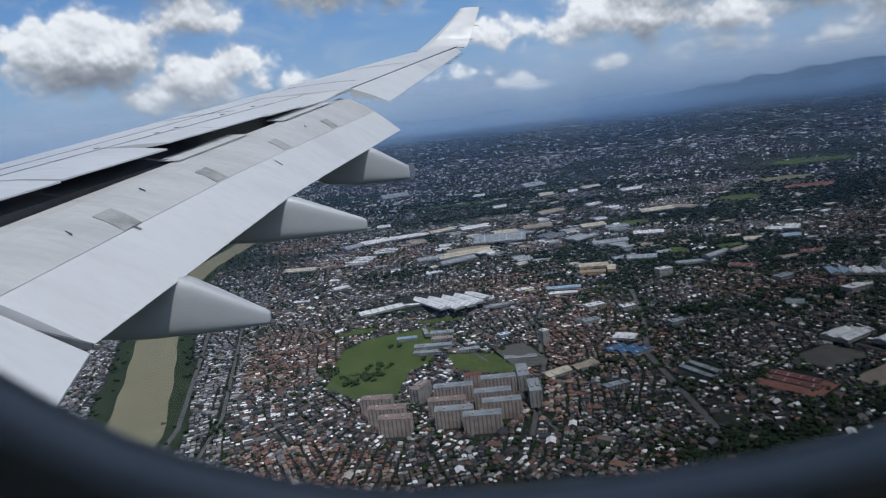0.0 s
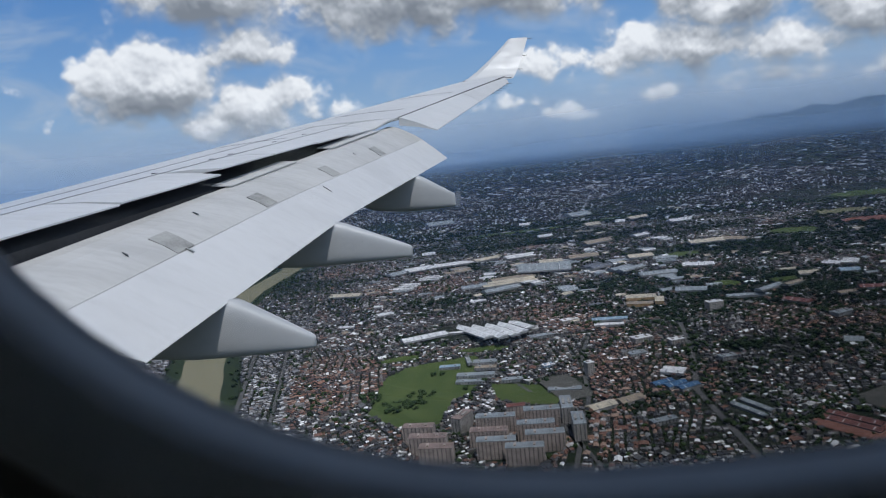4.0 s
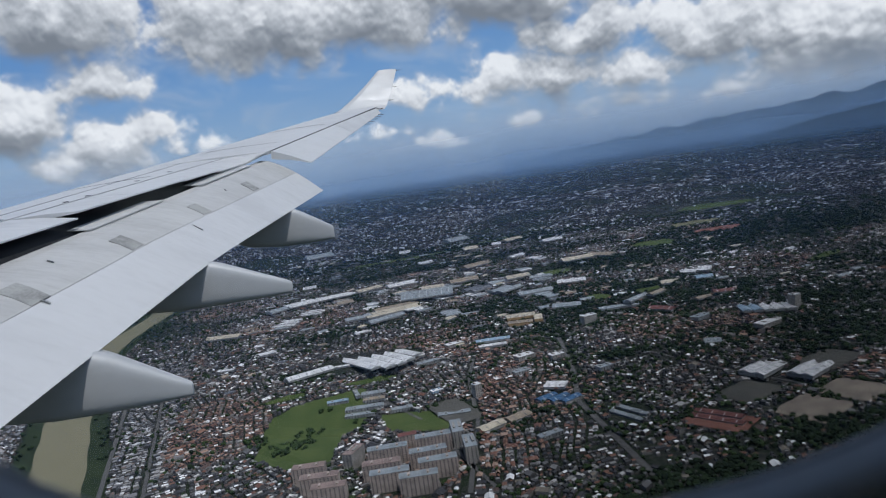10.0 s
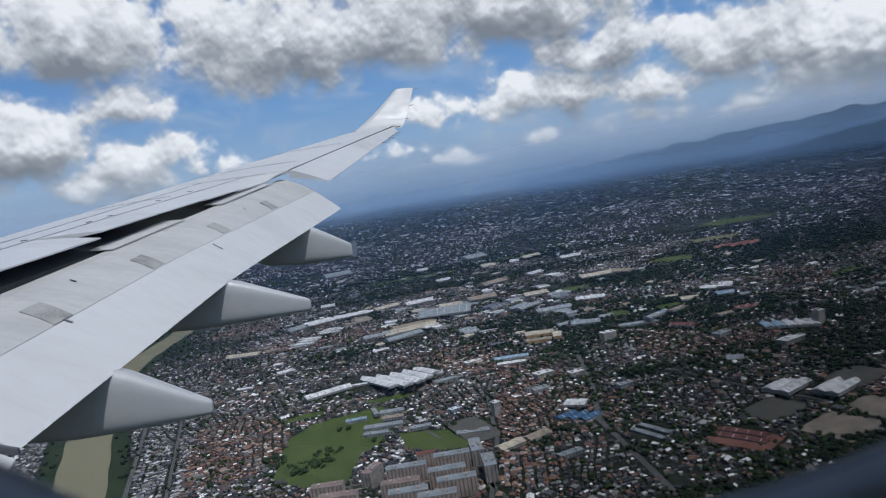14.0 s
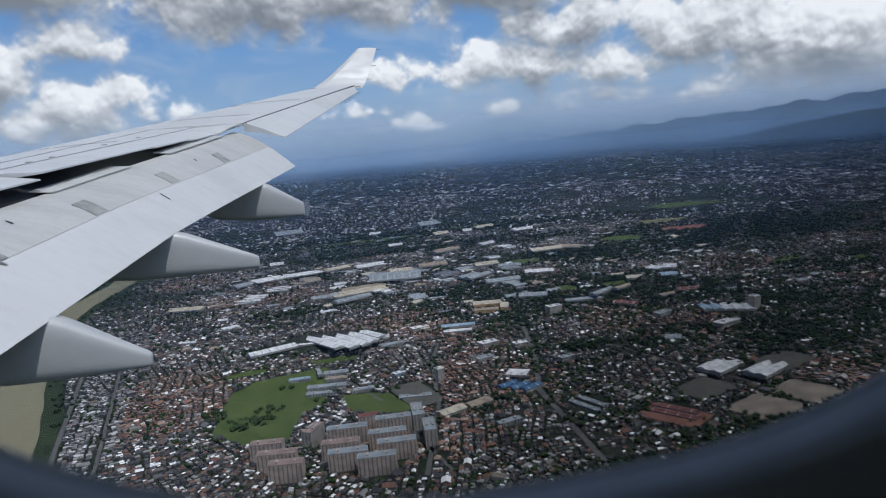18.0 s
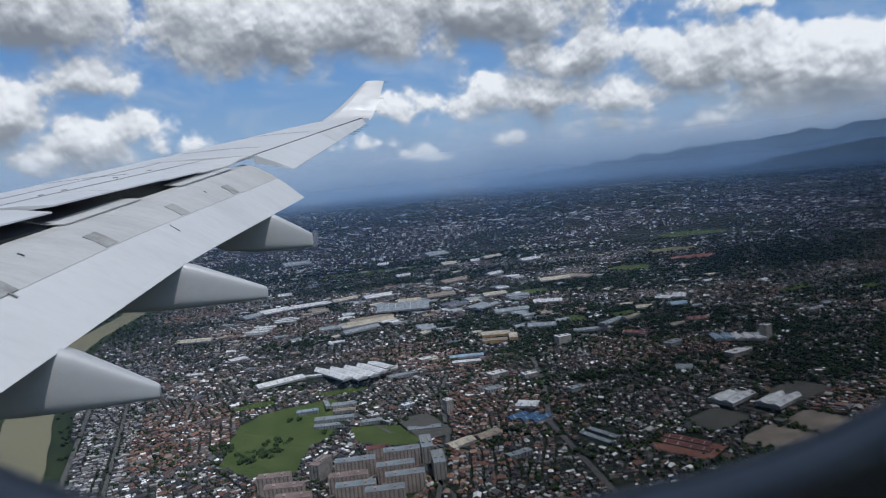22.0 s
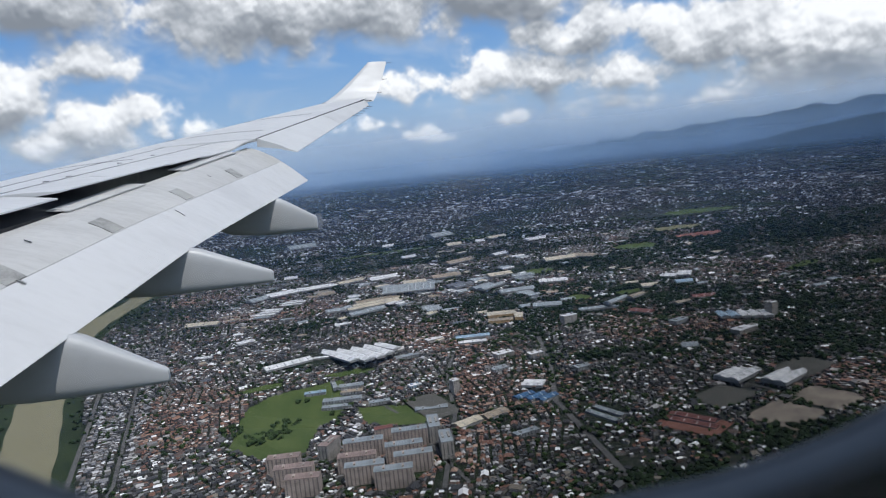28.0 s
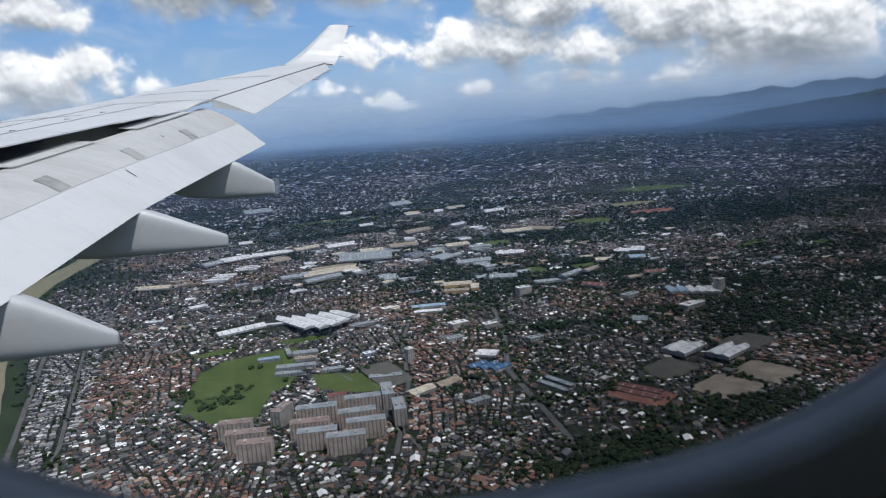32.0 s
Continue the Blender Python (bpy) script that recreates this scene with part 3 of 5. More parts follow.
for i, (x, y, w, d, tn, rf, n) in enumerate(ESTATE):
    lab = {"r_white": "white sheet roofed warehouse on an industrial estate", "r_cream": "cream roofed factory hall on an industrial estate", "r_tan": "tan roofed warehouse on an industrial estate",
           "r_grey": "blue grey flat warehouse roof among factories", "r_dark": "dark grey roofed factory hall", "r_red": "red roofed hall among houses", "r_paleblue": "pale blue roofed hall among houses"}[rf]
    if y > 2400:
        w, d = 0.6 * w, 0.8 * d
    building("warehouse", x, y, w, d, 8, tn, rf, "w_grey", lab, "warehouse", "gable", n, group="industrial estate")
re_ = random.Random(17)
for k in range(190):
    x, y = re_.uniform(-250, 1300), re_.uniform(1250, 3300)
    if all(math.hypot(K * x - bx, K * y - by) > br + 24 for bx, by, br in BUILT):
        building("workshop", x, y, re_.uniform(14, 44), re_.uniform(10, 22), 6, re_.uniform(-25, 35), re_.choice(("r_white", "r_cream", "r_grey", "r_grey", "r_tan", "r_dark")), "w_grey",
                 "sheet roofed workshop on an industrial estate", "warehouse", "gable", re_.choice((1, 1, 2)), group="small workshops")
for cx, cy in ((110, 1760), (250, 1745), (330, 1850), (120, 1900), (250, 2010), (420, 1800), (60, 2060), (380, 2000), (520, 1930), (180, 2130), (620, 1860), (-40, 1960), (480, 2180), (300, 1620), (640, 2080), (-120, 1840), (760, 2260), (560, 1620)):
    turn, roof, x, y = re_.uniform(-20, 30), re_.choice(("r_white", "r_cream", "r_tan", "r_grey", "r_white")), cx, cy
    w = re_.uniform(34, 70)
    for q in range(re_.randint(3, 5)):
        d = re_.uniform(13, 24)
        if all(math.hypot(K * x - bx, K * y - by) > 0.55 * br for bx, by, br in BUILT[:60]):
            building("works_hall", x, y, w * re_.uniform(0.7, 1.1), d, 7, turn, roof if re_.random() < 0.7 else "r_grey", "w_grey", "sheet roofed works hall in a close row of halls", "warehouse", "gable", re_.choice((1, 2)), group="rows of works halls")
        x, y = x - (d + 2.5) * math.sin(radians(turn)) + re_.uniform(-6, 6), y + (d + 2.5) * math.cos(radians(turn))
# big white sheds, blue hall and their neighbours
building("storage_shed", 600, 862, 62, 40, 11, 24, "r_white", "w_grey", "large white metal storage shed beside bare plots", "warehouse", bays=2)
building("storage_shed", 648, 822, 66, 36, 11, 24, "r_white", "w_grey", "large white metal storage shed beside bare plots", "warehouse", bays=2)
for k in range(3):
    building("sports_hall", 292 + 14 * k, 930 - 12 * k, 34, 15, 9, 24, "r_blue", "w_grey", "hall with bright blue sheet roof", "hall", group="blue roofed halls")
building("depot", 190, 868, 40, 20, 9, 24, "r_cream", "w_grey", "cream roofed depot building", "warehouse")
building("depot", 232, 880, 38, 20, 9, 24, "r_tan", "w_grey", "tan roofed depot building", "warehouse")
for x, y, w in ((446, 738, 66), (458, 752, 60)):
    building("brick_shed", x, y, w, 13, 6, -57, "r_red", "w_grey", "long red sheet roofed shed on red soil", "shed", group="red roofed sheds")
for x, y in ((374, 822), (360, 808)):
    building("poultry_shed", x, y, 56, 9, 6, -69, "r_grey", "w_grey", "long pale striped roof shed beside red soil", "shed", group="pale roofed sheds")
for x, y, w, d, tn, rf in ((-34, 1138, 8, 46, 6, "r_grey"), (-6, 1118, 41, 18, -7, "r_grey"), (-8, 1086, 36, 14, -12, "r_tan"), (-26, 1054, 61, 16, -9, "r_grey"), (-36, 1024, 46, 12, -11, "r_grey"), (-66, 1110, 35, 12, -5, "r_paleblue"), (28, 1013, 33, 12, -3, "r_grey"), (96, 946, 48, 14, -11, "r_grey")):
    building("college_block", x + 60, y, w, d, 9, tn, rf, "w_grey", "low grey roofed college block among lawns", "building", "flat", 1, 2, group="college blocks")
OFFICES = [(205, 1000, 12, 12, 26, "w_apart_pale", 8),
           (330, 1150, 34, 20, 16, "w_apart_pale", 4), (300, 1075, 30, 18, 10, "w_grey", 3), (380, 1120, 26, 16, 14, "w_apart_pale", 4), (170, 1240, 50, 16, 10, "w_grey", 2), (240, 1330, 36, 18, 12, "w_apart_pale", 3),
           (520, 1300, 30, 18, 22, "w_apart_pale", 6), (700, 1180, 40, 20, 13, "w_grey", 3), (760, 1060, 60, 22, 15, "w_apart_pale", 4), (860, 1120, 16, 16, 34, "w_apart_pale", 8), (420, 1010, 26, 16, 12, "w_grey", 3),
           (152, 1064, 20, 12, 9, "r_paleblue", 2), (95, 1040, 14, 9, 7, "r_white", 2), (250, 800, 34, 12, 10, "w_grey", 3)]
for x, y, w, d, h, wl_, st in OFFICES:
    building("office_block", x, y, w, d, h, 10 + (x % 13), "r_grey" if wl_ == "w_grey" else "r_white", wl_, "flat roofed concrete block with rows of windows", "building", "flat", 1, st)
# the housing towers beside the park
for x, y, w, d, t in [(-52, 835, 40, 15, -10), (-40, 800, 46, 15, -10), (-30, 768, 40, 15, -10), (34, 800, 46, 15, -8), (40, 770, 46, 15, -8), (46, 842, 50, 15, -8), (92, 808, 46, 15, -6), (98, 776, 46, 15, -6),
                      (106, 850, 46, 15, -6), (140, 862, 15, 44, -6), (144, 806, 15, 40, -6), (4, 858, 14, 34, -32), (70, 745, 44, 15, -8)]:
    building("apartment_block", x, y - 14, w, d, 26, t, "r_brown" if x < 40 else "r_grey", "w_apart" if d == 15 else "w_apart_pale", "tall tan concrete apartment block with rows of windows", "building", "flat", 1, 9, group="housing estate")
building("club_house", 76, 866, 24, 12, 22, 0, "r_red", "w_apart", "apartment block with a red roof", "building", "gable", 1, 6)
# far towers up the river
rt = random.Random(5)
for k in range(14):
    building("tower_block", -330 + rt.random() * 620, 4700 + rt.random() * 1100, 22 + rt.random() * 16, 20, 50 + rt.random() * 70, rt.random() * 40, "r_grey", rt.choice(("w_grey", "w_apart_pale")),
             "distant pale high rise tower", "tower", "flat", 1, 0, "far towers")

# ---- small houses ----


def house_arrays(X, Y, W, D, H, RISE, ANG):
    """Gabled houses: 10 corners, 4 walls with gables and 2 roof slopes each."""
    n = len(X)
    x, y, z, s = land(X, Y)
    hw, hd = W / 2 * s, D / 2 * s
    hh, hr = H * s, (H + RISE) * s
    u = np.stack((-hw, hw, hw, -hw, -hw, hw, hw, -hw, -hw, hw), -1)
    v = np.stack((-hd, -hd, hd, hd, -hd, -hd, hd, hd, 0 * hd, 0 * hd), -1)
    zz = np.stack((0 * hh, 0 * hh, 0 * hh, 0 * hh, hh, hh, hh, hh, hr, hr), -1)
    c, s_ = np.cos(ANG)[:, None], np.sin(ANG)[:, None]
    verts = np.stack((x[:, None] + u * c - v * s_, y[:, None] + u * s_ + v * c, z[:, None] + zz), -1).reshape(-1, 3)
    base = (np.arange(n) * 10)[:, None, None]
    f = np.array([[0, 1, 5, 4], [2, 3, 7, 6], [1, 2, 6, 5], [3, 0, 4, 7], [5, 6, 9, 9], [7, 4, 8, 8], [4, 5, 9, 8], [6, 7, 8, 9]])
    quads = (base + f[None]).reshape(-1, 4)
    idx = np.tile([0, 0, 0, 0, 0, 0, 1, 1], n)
    return verts, quads, idx


def lots(rng, rmax, rmin, cell, step, az0=-42, az1=56):
    """House places along small streets: blocks of their own direction."""
    area = rmax
    g = np.arange(-area, area, cell)
    sx, sy = (a.ravel() for a in np.meshgrid(g, g[g > -200]))
    sx, sy = sx + (rng.random(len(sx)) - 0.5) * cell * 0.8, sy + (rng.random(len(sx)) - 0.5) * cell * 0.8
    a, r = np.degrees(np.arctan2(sx, sy)), np.hypot(sx, sy)
    k = (r < rmax + cell) & (r > rmin - cell) & (a > az0 - 6) & (a < az1 + 6)
    sx, sy = sx[k], sy[k]
    turn = lumps(sx, sy, 3, 900) * 2.4 + (rng.random(len(sx)) - 0.5) * 0.7
    m = int(cell * 1.5 / step / 2)
    i, j = (q.ravel() for q in np.meshgrid(np.arange(-m, m + 1), np.arange(-m, m + 1)))
    u, v = i * step + (i // 8) * step * 0.5, j * step * 0.92 + (j // 2) * step * 0.55
    X = (sx[:, None] + u * np.cos(turn)[:, None] - v * np.sin(turn)[:, None])
    Y = (sy[:, None] + u * np.sin(turn)[:, None] + v * np.cos(turn)[:, None])
    who = np.repeat(np.arange(len(sx)), len(u))
    X, Y = X.ravel(), Y.ravel()
    a, r = np.degrees(np.arctan2(X, Y)), np.hypot(X, Y)
    k = (r < rmax) & (r >= rmin) & (a > az0) & (a < az1)
    X, Y, who = X[k], Y[k], who[k]
    keep = np.zeros(len(X), bool)
    for lo in range(0, len(X), 20000):
        xs, ys = X[lo:lo + 20000, None], Y[lo:lo + 20000, None]
        keep[lo:lo + 20000] = np.argmin((xs - sx) ** 2 + (ys - sy) ** 2, 1) == who[lo:lo + 20000]
    X, Y, who = X[keep], Y[keep], who[keep]
    return X + (rng.random(len(X)) - 0.5) * step * 0.25, Y + (rng.random(len(X)) - 0.5) * step * 0.25, turn[who]


rng = np.random.default_rng(11)
HX, HY, HA = [], [], []
for rmax, rmin, cell, step, thin in ((2300, 950, 130, 9.6, 0.86), (4600, 2300, 180, 11.0, 0.95), (9000, 4600, 330, 19.0, 0.75)):
    X, Y, A = lots(rng, rmax, rmin, cell, step)
    k = clear_of(X, Y)
    far = np.clip(0.5 + 2.4 * (lumps(X, Y, 77, 1700) - 0.42), 0.12, 1)
    wood = wooded(X, Y)
    dense = lumps(X, Y, 21, 640)
    near = np.clip((430 * K - X) / (220 * K), 0, 1) * np.clip((1750 * K - Y) / (400 * K), 0, 1)
    dense = np.maximum(dense, 0.92 * near)
    k &= rng.random(len(X)) < np.where(np.hypot(X, Y) > 3200, far, 1.0) * thin * (1 - 0.25 * wood) * (0.34 + 0.85 * dense ** 1.2)
    HX.append(X[k]), HY.append(Y[k]), HA.append(A[k])
HX, HY, HA = np.concatenate(HX), np.concatenate(HY), np.concatenate(HA)
n = len(HX)
HR = np.hypot(HX, HY)
size = np.where(HR < 2300, 1.0, np.where(HR < 4600, 1.12, 1.7)) * (0.7 + 0.65 * rng.random(n) ** 1.6)
big = rng.random(n) < 0.03
size = np.where(big, size * 1.9, size)
HW_, HD_ = 8.4 * size * (0.85 + 0.4 * rng.random(n)), 7.0 * size
HH, HRISE = (3.2 + 3.4 * rng.random(n)) * np.where(big, 1.4, 1), np.where(rng.random(n) < 0.25, 0.25, 1.0) * 0.24 * HD_
HANG = HA + np.where(rng.random(n) < 0.3, math.pi / 2, 0) + (rng.random(n) - 0.5) * 0.16
HU, HV = HX / K, HY / K
clay = lumps(HX, HY, 33, 800) + 0.5 * np.exp(-((HU - 420) / 150) ** 2 - ((HV - 990) / 90) ** 2) + 0.4 * np.exp(-((HU - 560) / 200) ** 2 - ((HV - 1220) / 120) ** 2) + 0.35 * np.exp(-((HU - 100) / 240) ** 2 - ((HV - 1120) / 130) ** 2)
pale = (HU < -170 - 0.09 * HV) & (HV < 1700)
zone = np.where(HR > 4600, 3, np.where(pale, 2, np.where(clay > 0.80, 1, 0)))
# the houses nearest to the flight line stand as things of their own
pick = np.argsort(np.hypot(HX - 150 * K, (HY - 800 * K) * 1.2))[:270]
zone[pick] = 9


def house_meshes(kind):
    wv, wf = box(-0.5, 0.5, -0.5, 0.5, 0, 1)
    wall = mesh_of("wall", wv, [f for i, f in enumerate(wf) if i != 1], [M["house_wall_single"]])
    if kind == "gable":
        rv, rf = loft([[(x, -0.56, 0.96), (x, 0, 1.55), (x, 0.56, 0.96), (x, 0.56, 0.92), (x, 0, 1.50), (x, -0.56, 0.92)] for x in (-0.55, 0.55)])
    elif kind == "hip":
        rv = [(-0.56, -0.56, 0.96), (0.56, -0.56, 0.96), (0.56, 0.56, 0.96), (-0.56, 0.56, 0.96), (-0.2, 0, 1.5), (0.2, 0, 1.5)]
        rf = [(0, 1, 5, 4), (2, 3, 4, 5), (1, 2, 5), (3, 0, 4), (3, 2, 1, 0)]
    else:
        rv, rf = box(-0.53, 0.53, -0.53, 0.53, 0.97, 1.09)
    return wall, mesh_of("roof", rv, rf, [M["house_roof_single"]])


KINDS = {k: house_meshes(k) for k in ("gable", "hip", "flat")}
tank = mesh_of("water_tank", *loft([[(0.3 + 0.09 * math.cos(a), 0.2 + 0.09 * math.sin(a), z) for a in [i * math.pi / 3 for i in range(6)]] for z in (1.09, 1.4)]), [M["r_grey"]])
for q in pick:
    kd = ("gable", "gable", "hip", "flat")[int(rng.integers(4))]
    px, py, pz, s = (float(v) for v in land(HX[q], HY[q]))
    ho = holder("house", (px, py, pz), {"gable": "small house with a pitched sheet roof", "hip": "small house with a hipped tile roof", "flat": "small flat roofed concrete house with a water tank"}[kd], "house", "houses by the park")
    ho.rotation_euler = (0, 0, float(HANG[q]))
    ho.scale = (s * float(HW_[q]), s * float(HD_[q]), s * float(HH[q]))
    part("wall", KINDS[kd][0], ho)
    part("roof", KINDS[kd][1], ho)
    if kd == "flat":
        part("water_tank", tank, ho)
for zi, (mk, lab) in enumerate((("roof_mixed", "dense grey and brown roofed small houses"), ("roof_clay", "dense red clay roofed small houses"), ("roof_pale", "packed pale tin roofed small houses by the river"), ("roof_far", "distant spread of small pale houses"))):
    k = zone == zi
    if k.any():
        v, q, ix = house_arrays(HX[k], HY[k], HW_[k], HD_[k], HH[k], HRISE[k], HANG[k])
        tagged(new("houses", fast_mesh("houses", v, q, [M["house_wall" if zi < 3 else mk], M[mk]], ix)), lab, "houses", kind="stuff")
# towns towards the far rim
nf = 34000
fa, fr = np.radians(-42 + 98 * rng.random(nf)), 7800 * np.exp(rng.random(nf) ** 1.1 * 1.6)
FX, FY = fr * np.sin(fa), fr * np.cos(fa)
k = rng.random(nf) < 0.25 + 0.9 * lumps(FX, FY, 8, 3600) ** 2
FX, FY = FX[k], FY[k]
nf = len(FX)
fs = 14 + 26 * rng.random(nf) + 70 * (rng.random(nf) < 0.05) * rng.random(nf)
v, q, ix = house_arrays(FX, FY, fs * (1 + rng.random(nf)), fs, 6 + 5 * rng.random(nf), 2 + 0 * fs, rng.random(nf) * 0.8)
tagged(new("far_houses", fast_mesh("far_houses", v, q, [M["roof_far"], M["roof_far"]], ix)), "distant scattered town buildings in haze", "houses", kind="stuff")

# ---- trees ----
ico = bmesh.new()
bmesh.ops.create_icosphere(ico, subdivisions=1, radius=1)
ICO_V = np.array([v.co[:] for v in ico.verts])
ICO_F = np.array([[v.index for v in f.verts] for f in ico.faces])
ico.free()


def tree_arrays(X, Y, RAD, rng):
    """Crowns of two uneven clumps each."""
    V, Q = [], []
    off = 0
    for k in range(2):
        ang = rng.random(len(X)) * 6.28
        r = RAD * (0.5 + 0.4 * rng.random(len(X))) if k else RAD * 0.85
        X2, Y2 = X + np.cos(ang) * RAD * 0.7 * (k > 0), Y + np.sin(ang) * RAD * 0.7 * (k > 0)
        x, y, z, s = land(X2, Y2)
        jit = 0.7 + 0.6 * rng.random((len(X), len(ICO_V)))
        p = ICO_V[None] * jit[..., None] * (r * s)[:, None, None] * np.array((1, 1, 0.8))
        p[..., 0] += x[:, None]
        p[..., 1] += y[:, None]
        p[..., 2] += (z + r * s * 0.75 + (k == 0) * r * s * 0.3)[:, None]
        V.append(p.reshape(-1, 3))
        f = (np.arange(len(X)) * len(ICO_V))[:, None, None] + ICO_F[None] + off
        Q.append(f.reshape(-1, 3))
        off += len(X) * len(ICO_V)
    Q = np.concatenate(Q)
    return np.concatenate(V), np.concatenate((Q, Q[:, 2:]), 1)


nt = 190000
ta = np.radians(-42 + 98 * rng.random(nt))
tr = np.sqrt(950 ** 2 + (5200 ** 2 - 950 ** 2) * rng.random(nt) ** 1.5)
TX, TY = tr * np.sin(ta), tr * np.cos(ta)
wood = wooded(TX, TY)
green = lumps(TX, TY, 51, 330)
near = np.clip((430 * K - TX) / (220 * K), 0, 1) * np.clip((1750 * K - TY) / (400 * K), 0, 1)
k = rng.random(nt) < np.clip((0.12 + 0.5 * (green - 0.35)) * (1 - 0.65 * near) * np.clip(1.5 - tr / 3200, 0.4, 1) + 0.42 * wood * np.clip(1.7 - tr / 3000, 0.3, 1), 0.02, 1) * np.clip(1.25 - lumps(TX, TY, 91, 140) * 0.9, 0.3, 1)
keepfree = np.ones(nt, bool)
for nm, cx, cy, rx, ry, tn, mt, cn in FIELDS:
    keepfree &= ((TX - cx) / rx) ** 2 + ((TY - cy) / ry) ** 2 > (0.9 if mt != "grass" else 0.75)
for cx, cy, rad in BUILT:
    keepfree &= np.hypot(TX - cx, TY - cy) > rad
pts = np.array(RIVER, float)
for a, b in zip(pts[:-1], pts[1:]):
    d = b - a
    t = np.clip(((TX - a[0]) * d[0] + (TY - a[1]) * d[1]) / (d @ d), 0, 1)
    keepfree &= np.hypot(TX - a[0] - t * d[0], TY - a[1] - t * d[1]) > 46 * K
for pk in PARKS:
    inside = np.zeros(nt, bool)
    for (ax, ay), (bx, by) in zip(pk, pk[1:] + pk[:1]):
        ax, ay, bx, by = K * ax, K * ay, K * bx, K * by + 1e-9
        inside ^= ((ay > TY) != (by > TY)) & (TX < (bx - ax) * (TY - ay) / (by - ay) + ax)
    keepfree &= ~inside | (wood > 0.35)
k &= keepfree
TX, TY, wood = TX[k], TY[k], wood[k]
TR = 2.4 + 3.6 * rng.random(len(TX)) ** 1.5 + 0.0009 * np.hypot(TX, TY) + 1.0 * wood
near_tree = np.zeros(len(TX), bool)
near_tree[np.argsort(np.hypot(TX + 40 * K, TY - 985 * K))[:160]] = True


def crown_mesh(seed):
    rr = np.random.default_rng(seed)
    V, F = [], []
    for k in range(9):
        c = np.array((0, 0, 1.0)) + (rr.random(3) - 0.5) * np.array((1.5, 1.5, 0.8)) * (k > 0)
        r = 0.62 if k == 0 else 0.32 + 0.25 * rr.random()
        b = len(V)
        V += [tuple(c + v * r * (0.75 + 0.5 * rr.random())) for v in ICO_V]
        F += [tuple(int(i) + b for i in f) for f in ICO_F]
    return mesh_of("crown", V, F, [M["leaf"]])


CROWNS = [crown_mesh(s) for s in range(5)]
TRUNK = mesh_of("trunk", *loft([[(r * math.cos(a), r * math.sin(a), z) for a in [i * math.pi / 3 for i in range(6)]] for r, z in ((0.13, 0), (0.09, 0.4), (0.06, 0.9))]), [M["earth_dark"]])
for q in np.nonzero(near_tree)[0]:
    px, py, pz, s = (float(v) for v in land(TX[q], TY[q]))
    tr_ = holder("tree", (px, py, pz), "round green broadleaf tree beside the park", "tree", "park trees")
    tr_.rotation_euler = (0, 0, float(rng.random() * 6.28))
    tr_.scale = (s * float(TR[q]),) * 3
    part("trunk", TRUNK, tr_)
    part("crown", CROWNS[int(rng.integers(5))], tr_)
TX, TY, TR, wood = TX[~near_tree], TY[~near_tree], TR[~near_tree], wood[~near_tree]
for sel, mk, lab in ((wood > 0.4, "leaf_dark", "dark green dense woodland trees"), (wood <= 0.4, "leaf", "green garden trees scattered among houses")):
    v, q = tree_arrays(TX[sel], TY[sel], TR[sel], rng)
    tagged(new("trees", fast_mesh("trees", v, q, [M[mk]], np.zeros(len(q)))), lab, "trees", kind="stuff")

# ---- hills on the far rim ----


def ridge(name, r, az0, az1, top, depth, seed, label):
    na, nd = 90, 14
    verts, faces = [], []
    for i in range(na):
        a = az0 + (az1 - az0) * i / (na - 1)
        for j in range(nd):
            f = j / (nd - 1)
            rr = r - depth * (1 - f)
            foot = -ALT * rr / (NEAR * math.exp((rr - NEAR) / FOLD)) - 4
            env = top((a - az0) / (az1 - az0))
            nz = noise.fractal(Vector((a * 0.16 + seed, f * 1.5, seed)), 1.0, 2.1, 5)
            zt = max(foot - 6, math.tan(radians(env + 0.15 * nz * min(1.0, 3 * (a - az0) / (az1 - az0)))) * r)
            z = foot + (zt - foot) * (f ** 0.8 * (1 + 0.16 * noise.noise(Vector((a * 0.6, f * 5, seed)))) if f > 0 else 0)
            verts.append((rr * math.sin(radians(a)), rr * math.cos(radians(a)), z))
    for i in range(na - 1):
        for j in range(nd - 1):
            faces.append((i * nd + j, i * nd + j + 1, (i + 1) * nd + j + 1, (i + 1) * nd + j))
    ob = new(name, mesh_of(name, verts, faces, [M["hill"]], smooth=True))
    return tagged(ob, label, "hills", kind="structure")


ridge("far_hills", 4480, 16, 75, lambda u: -0.3 + 3.9 * u ** 0.8 * (0.94 + 0.06 * math.sin(u * 9)), 120, 3.0, "blue hazy mountain ridge on the horizon")
ridge("near_hills", 3900, 34, 75, lambda u: -1.7 + 4.2 * u ** 0.5, 150, 8.0, "dark wooded foothills rising from the plain")

